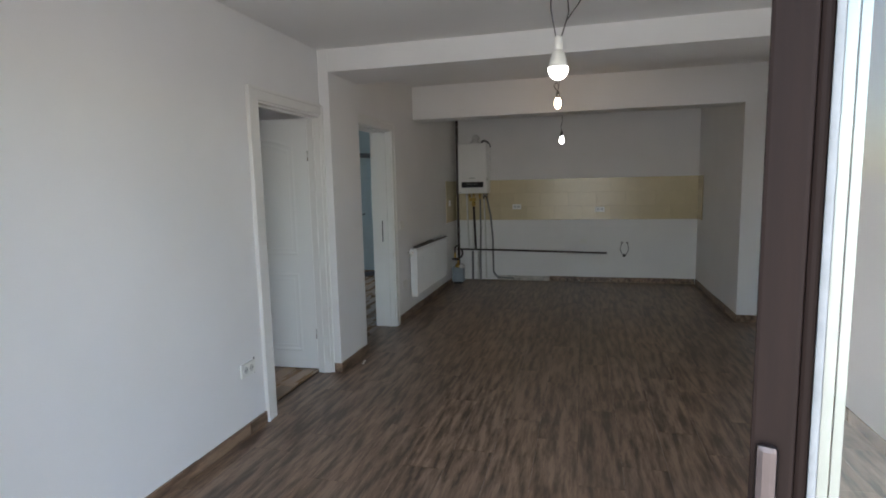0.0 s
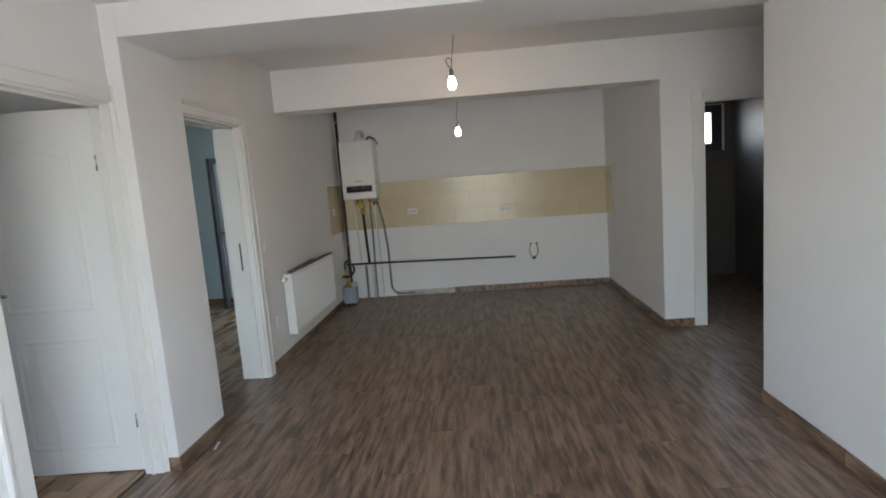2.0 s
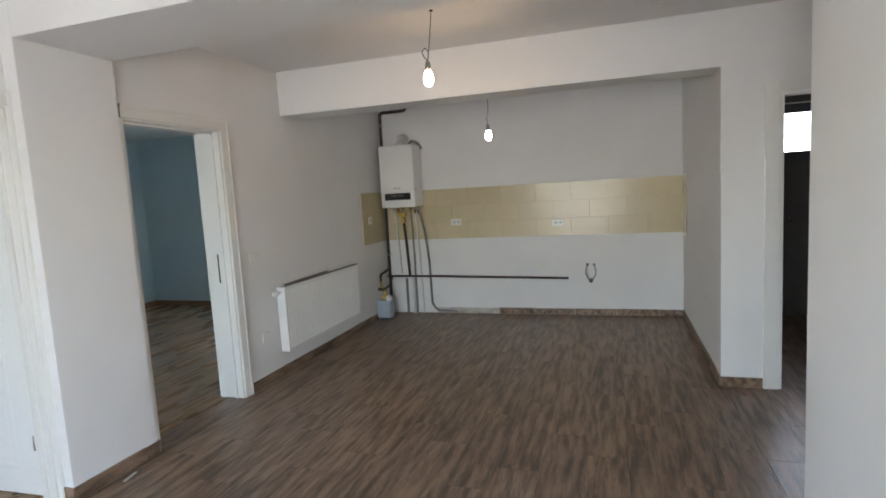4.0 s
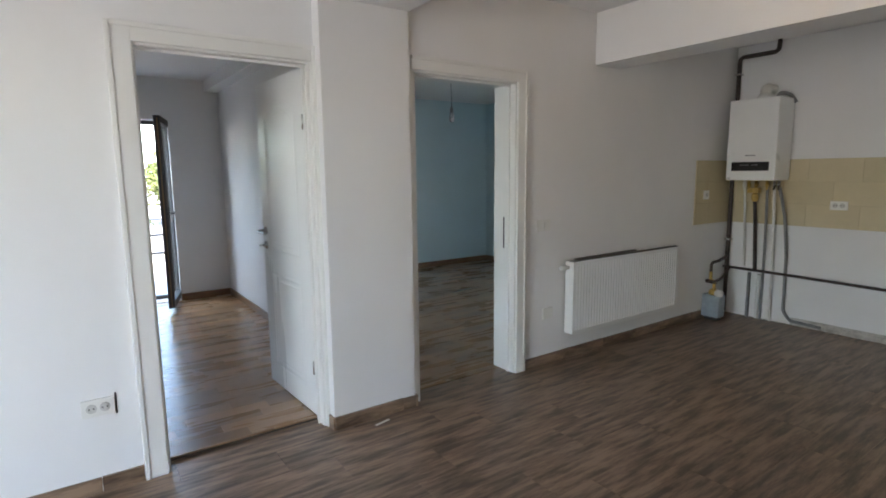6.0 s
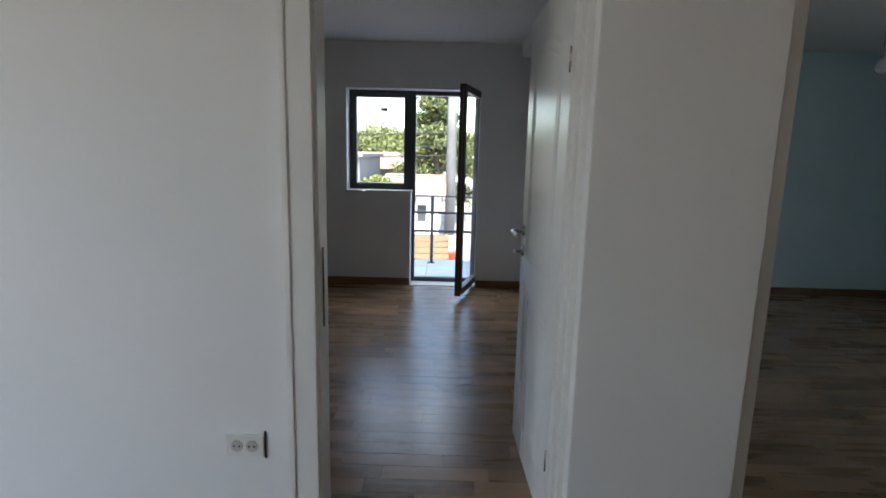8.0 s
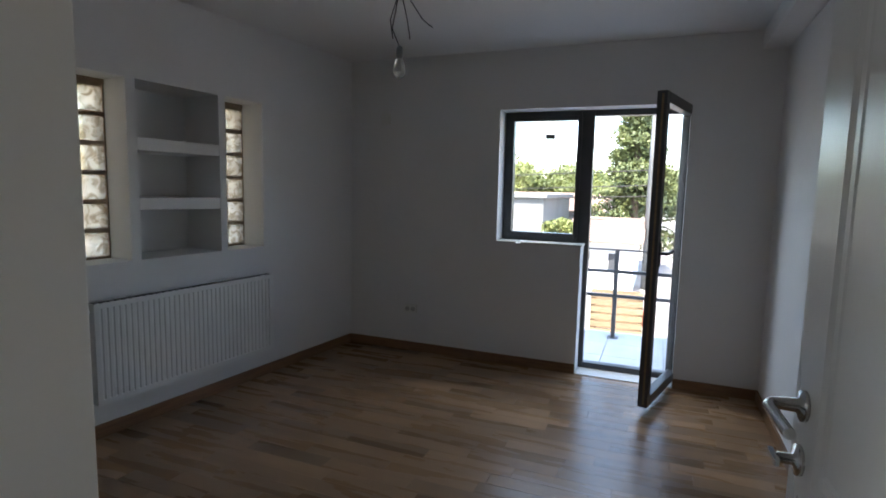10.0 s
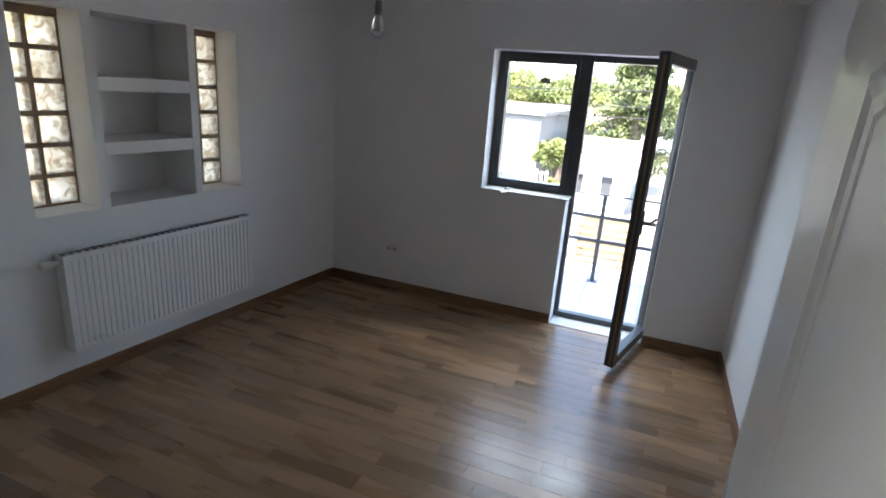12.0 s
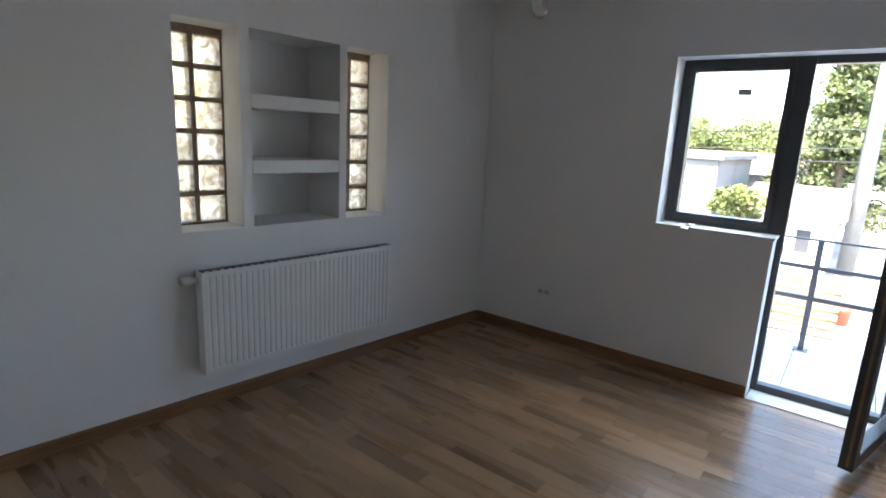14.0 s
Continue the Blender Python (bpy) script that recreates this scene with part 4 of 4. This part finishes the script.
conifer("tall dark conifer in the neighbouring yard", -18.5, 3.2, 4.9, 2.2, 3, n=26000)
for i, (x, y, h, r) in enumerate(((-27, -5.2, 3.5, 2.2), (-26, -2.8, 3.3, 2.0), (-28, -0.6, 3.5, 2.0), (-26.5, 1.4, 3.1, 1.7), (-31, 3.6, 3.5, 2.0), (-29, 7.6, 4.2, 2.4), (-30, -8.4, 3.9, 2.6), (-24, 11, 4.6, 2.4))):
    leafy_tree("broad green tree behind the yard walls", x, y, h, r, 20 + i, n=15000)
leafy_tree("yellow-green shrub between the shed and the house", -14.0, 1.85, 1.9, 0.42, 41, n=3500, leaf=0.05)
leafy_tree("green shrub close to the glass block windows", -3.6, -3.0, 2.6, 1.2, 43, n=3500)


def shed():
    d = thing("concrete_shed", "weathered grey concrete shed with a flat top", "shed", (-16.5, -0.6, -1.0))
    part("wall", boxes((-2, 2, -2.2, 1.9, 0, 2.25), bevel=0.03), M_CONC, d)
    part("roof", boxes((-2.1, 2.1, -2.3, 2.0, 2.25, 2.34)), M_CONC, d)
    part("door", boxes((1.99, 2.03, 0.2, 0.9, 0.0, 1.8)), M_GPIPE, d)
    part("window", boxes((1.99, 2.02, -0.9, -0.3, 1.3, 1.8)), M_DARKHOLE, d)


shed()


def house(x, y, w, label, eaves, ridge, wall):
    """A low gabled house, its long side to the flat."""
    d = thing("low_house", label, "house", (x, y, -1.0))
    part("wall", boxes((-2, 2, -w, w, 0, eaves)), wall, d)
    bm = bmesh.new()
    e, o = eaves - 0.04, w + 0.2
    v = [bm.verts.new(p) for p in ((-2.3, -o, e), (2.3, -o, e), (2.3, o, e), (-2.3, o, e), (0, -o, ridge), (0, o, ridge))]
    for f in ((0, 1, 4), (3, 5, 2), (1, 2, 5, 4), (0, 4, 5, 3), (0, 3, 2, 1)):
        bm.faces.new([v[i] for i in f])
    roof = part("roof", bm, M_ROOF, d, "brown tiled roof")
    rise = (ridge - e) / 2.3
    for k in range(9):
        u = 2.3 - k * 0.25
        part("tile_course", moved(boxes((-0.02, 0.02, -o, o, -0.012, 0.022)), u, 0, e + (2.3 - u) * rise), M_ROOF, roof)
    for q in (-w * 0.5, w * 0.4):
        wi = part("window", boxes((2.0, 2.03, q - w * 0.16, q + w * 0.16, eaves * 0.4, eaves * 0.75)), M_ANTH, d)
        part("sill", boxes((2.0, 2.07, q - w * 0.18, q + w * 0.18, eaves * 0.37, eaves * 0.4)), wall, wi)


house(-16.9, 2.65, 0.75, "low white outbuilding with a brown tiled roof", 1.30, 1.75, M_WALL)
house(-23.0, -2.0, 4.0, "long low house with a rusty brown roof", 1.8, 2.38, M_CONC)


def picket_fence():
    d = thing("picket_fence", "white wooden picket fence across the yard", "fence", (-12.6, 0.0, -1.0))
    for k in range(32):
        y = -1.2 + k * 0.1
        part("picket", boxes((-0.01, 0.01, y, y + 0.055, 0, 1.24 + 0.015 * (k % 3))), M_PLASTIC, d)
    part("rail", boxes((0.01, 0.03, -1.25, 2.02, 0.25, 0.31), (0.01, 0.03, -1.25, 2.02, 0.95, 1.01)), M_PLASTIC, d)


picket_fence()


def pallet_stack():
    d = thing("wooden_crate", "raw pine slatted crate standing in the yard", "crate", (-10.95, 3.32, -1.0), rz=4)
    for y in (-0.42, 0.34):
        part("post", boxes((-0.04, 0.04, y, y + 0.08, 0, 0.76)), M_WOOD, d)
    for k in range(6):
        part("slat", boxes((0.04, 0.06, -0.42, 0.42, 0.03 + k * 0.125, 0.115 + k * 0.125)), M_WOOD, d)
    part("back", boxes((-0.5, -0.48, -0.42, 0.42, 0, 0.7), (-0.5, 0.04, -0.42, -0.40, 0, 0.7), (-0.5, 0.04, 0.40, 0.42, 0, 0.7)), M_WOOD, d)


pallet_stack()


def bucket():
    d = thing("bucket", "small orange-red plastic bucket on the yard ground", "bucket", (-11.9, 3.78, -1.0))
    part("pail", lathe([(0.10, 0), (0.13, 0.24), (0.138, 0.25), (0.128, 0.25), (0.095, 0.02)], 18), M_BUCKET, d, "", True)
    tube("handle", [(-0.13, 0, 0.23), (-0.09, 0.09, 0.22), (0, 0.13, 0.21), (0.09, 0.09, 0.22), (0.13, 0, 0.23)], 0.004, M_STEEL, d, "thin wire handle")


bucket()


def parked_car():
    d = thing("parked_car", "dark green car parked in the yard", "car", (-10.2, 0.75, -1.0), rz=91)
    bm = bmesh.new()
    prof = [(-2.0, 0.3), (-2.05, 0.7), (-1.9, 0.85), (-1.0, 0.92), (-0.45, 1.38), (0.75, 1.42), (1.45, 0.98), (2.0, 0.88), (2.05, 0.45), (1.95, 0.3)]
    rows = [[bm.verts.new((x, s * (0.80 - 0.16 * max(0, z - 0.9)), z)) for x, z in prof] for s in (-1, 1)]
    n = len(prof)
    for i in range(n):
        bm.faces.new((rows[0][i], rows[0][(i + 1) % n], rows[1][(i + 1) % n], rows[1][i]))
    bm.faces.new(rows[0][::-1])
    bm.faces.new(rows[1])
    bmesh.ops.bevel(bm, geom=list(bm.edges), offset=0.05, segments=2, affect="EDGES")
    part("body", bm, M_CARPAINT, d, "", True)
    for s in (-1, 1):
        part("side_window", boxes((-0.6, 0.95, s * 0.775 - 0.02, s * 0.775 + 0.02, 0.95, 1.27), bevel=0.015), M_BLACKPANEL, d)
        for x in (-1.3, 1.3):
            w = part("wheel", moved(lathe([(0.2, -0.09), (0.31, -0.08), (0.31, 0.08), (0.2, 0.09)], 18), x, s * 0.76, 0.31, 90), M_RUBBER, d, "", True)


parked_car()


def pole():
    d = thing("utility_pole", "pale concrete utility pole carrying cables", "utility pole", (-16.0, 3.72, -1.0))
    part("shaft", lathe([(0.16, 0), (0.10, 8.0)], 12), M_CONC, d, "", True)
    part("crossarm", boxes((-0.05, 0.05, -0.7, 0.7, 7.4, 7.5)), M_CONC, d)
    for k, z in enumerate((2.35, 2.62, 3.0)):
        tube("cable", [(0, 0, z), (-0.6, -5, z - 0.22), (-1.6, -14, z + 0.1)], 0.012, M_WIRE, d)


pole()

# ---- pieces: floors, wall tiles, skirting ----
def shared(name, bm, material):
    me = bpy.data.meshes.new(name)
    bm.to_mesh(me)
    bm.free()
    me.materials.append(material)
    return me


def lay(root, name, material, x0, x1, y0, y1, w, length, gap, z, thick, stagger, skip=None, cache=None):
    """Rows of boards along y, each board an object on a shared mesh."""
    cache = {} if cache is None else cache
    r, x = 0, x0
    while x < x1 - 0.01:
        wx = min(w, x1 - x)
        y = y0 - length * stagger(r)
        while y < y1 - 0.005:
            a, b = max(y, y0), min(y + length, y1)
            if b - a > 0.02 and not (skip and skip((x + x + wx) / 2, (a + b) / 2)):
                key = (round(wx - gap, 3), round(b - a - gap, 3))
                if key not in cache:
                    hw, hl = key[0] / 2, key[1] / 2
                    cache[key] = shared(name, boxes((-hw, hw, -hl, hl, -thick, 0)), material)
                ob = new(name, cache[key])
                ob.parent = root
                ob.location = (x + wx / 2, (a + b) / 2, z)
            y += length
        x += w
        r += 1


floor = tagged(new("floor"), "dark brown wood-look floor tiles", "floor", "", "structure")
lay(floor, "tile", M_TILE, -1.985, 1.635, 0.70, YB, 0.2255, 0.9, 0.0016, 0.0, 0.008, lambda r: (0.0, 0.5, 0.25, 0.75)[r % 4],
    lambda x, y: x < -1.99)
hall = tagged(new("hall_floor"), "dark brown wood-look floor tiles in the hall", "floor", "", "structure")
lay(hall, "tile", M_TILE, 1.6355, 3.40, 4.70, 8.60, 0.2255, 0.9, 0.0016, 0.0, 0.008, lambda r: (0.3, 0.8, 0.05, 0.55)[r % 4])
bed = tagged(new("bedroom_floor"), "brown oak laminate with short staggered strips", "floor", "", "structure")
rnd = random.Random(5)
offs = [rnd.random() for _ in range(80)]
lay(bed, "strip", M_LAM, WX, -1.985, 0.95, NY, 0.098, 0.47, 0.0008, BZ, 0.009, lambda r: offs[r])
room = tagged(new("room_floor"), "brown oak laminate in the blue room", "floor", "", "structure")
lay(room, "strip", M_LAM, R2X, -1.995, 4.744, R2Y, 0.098, 0.47, 0.0008, 0.0, 0.009, lambda r: offs[(r * 7 + 3) % 80])
structure("room_subfloor", boxes((R2X - 0.2, -2.0, 4.70, 8.9, -0.25, -0.0095)), M_GROUT, "dark underlay of the blue room's laminate", "floor")

terr = tagged(new("terrace_floor"), "pale grey square terrace tiles", "floor", "", "structure")
lay(terr, "paver", M_TERR, -7.24, -6.035, 0.0, 7.0, 0.43, 0.5, 0.006, 0.0, 0.02, lambda r: 0.0)


def backsplash():
    root = tagged(new("backsplash"), "glossy beige wall tiles in three rows", "wall tiles", "", "structure")
    part("grout", boxes((XB + 0.001, XN - 0.001, YB - 0.004, YB - 0.0005, 0.922, 1.522), (XB + 0.0005, XB + 0.004, 7.85, YB - 0.004, 0.922, 1.522), (XN - 0.004, XN - 0.0005, 8.17, YB - 0.004, 0.922, 1.522)), M_BEIGEGROUT, root)
    for r in range(3):
        z0, z1 = 0.923 + 0.2 * r, 1.121 + 0.2 * r
        off = 0.45 if r != 1 else 0.25
        x = off - 0.4 * 6
        while x < XN:
            a, b = max(x, XB + 0.005), min(x + 0.398, XN - 0.005)
            if b - a > 0.02:
                part("wall_tile", boxes((a, b, YB - 0.009, YB - 0.003, z0, z1), bevel=0.0015), M_BEIGE, root)
            x += 0.4
        y = YB - 0.012
        while y > 7.86:
            part("wall_tile", boxes((XB + 0.003, XB + 0.009, max(7.85, y - 0.398), y, z0, z1), bevel=0.0015), M_BEIGE, root)
            y -= 0.4
        part("wall_tile", boxes((XN - 0.009, XN - 0.003, 8.17, YB - 0.012, z0, z1), bevel=0.0015), M_BEIGE, root)


backsplash()
skirting("baseboard_living", [("y", 0.86, 3.263, XA, 1), ("y", Y1 + 0.001, 4.738, XP, 1), ("y", 5.689, YB - 0.013, XB, 1), ("x", -0.42, XN - 0.013, YB, -1),
                              ("y", Y2 - 0.012, YB - 0.013, XN, -1), ("x", XN + 0.001, 1.866, Y2, -1), ("y", 0.86, 4.75, XR, -1), ("x", XR, 3.39, 4.75, 1)],
         M_TILE, "brown wood-look tile skirting", 0.075, 0.45)
skirting("baseboard_pilaster", [("x", XA + 0.024, XP + 0.011, Y1, -1), ("x", XB + 0.005, XP + 0.011, 4.738, 1)], M_TILE, "brown wood-look tile skirting round the pilaster", 0.075, 0.45)
skirting("baseboard_bedroom", [("y", SY, DYM - 0.003, WX, 1), ("y", DY1 + 0.003, NY, WX, 1), ("x", WX + 0.015, -2.0, NY, -1)],
         M_OAKSKIRT, "oak brown baseboard", 0.075, 2.4, BZ)
skirting("baseboard_south", [("x", 0.016, 3.74, 0.0, 1)], M_OAKSKIRT, "oak brown baseboard below the radiator", 0.077, 2.4, BZ)
bpy.data.objects["baseboard_south"].matrix_world = SKEW
skirting("baseboard_room", [("x", R2X + 0.015, -3.03, R2Y, -1), ("y", 4.75, R2Y, R2X, 1)], M_OAKSKIRT, "oak brown baseboard in the blue room", 0.075, 2.4)
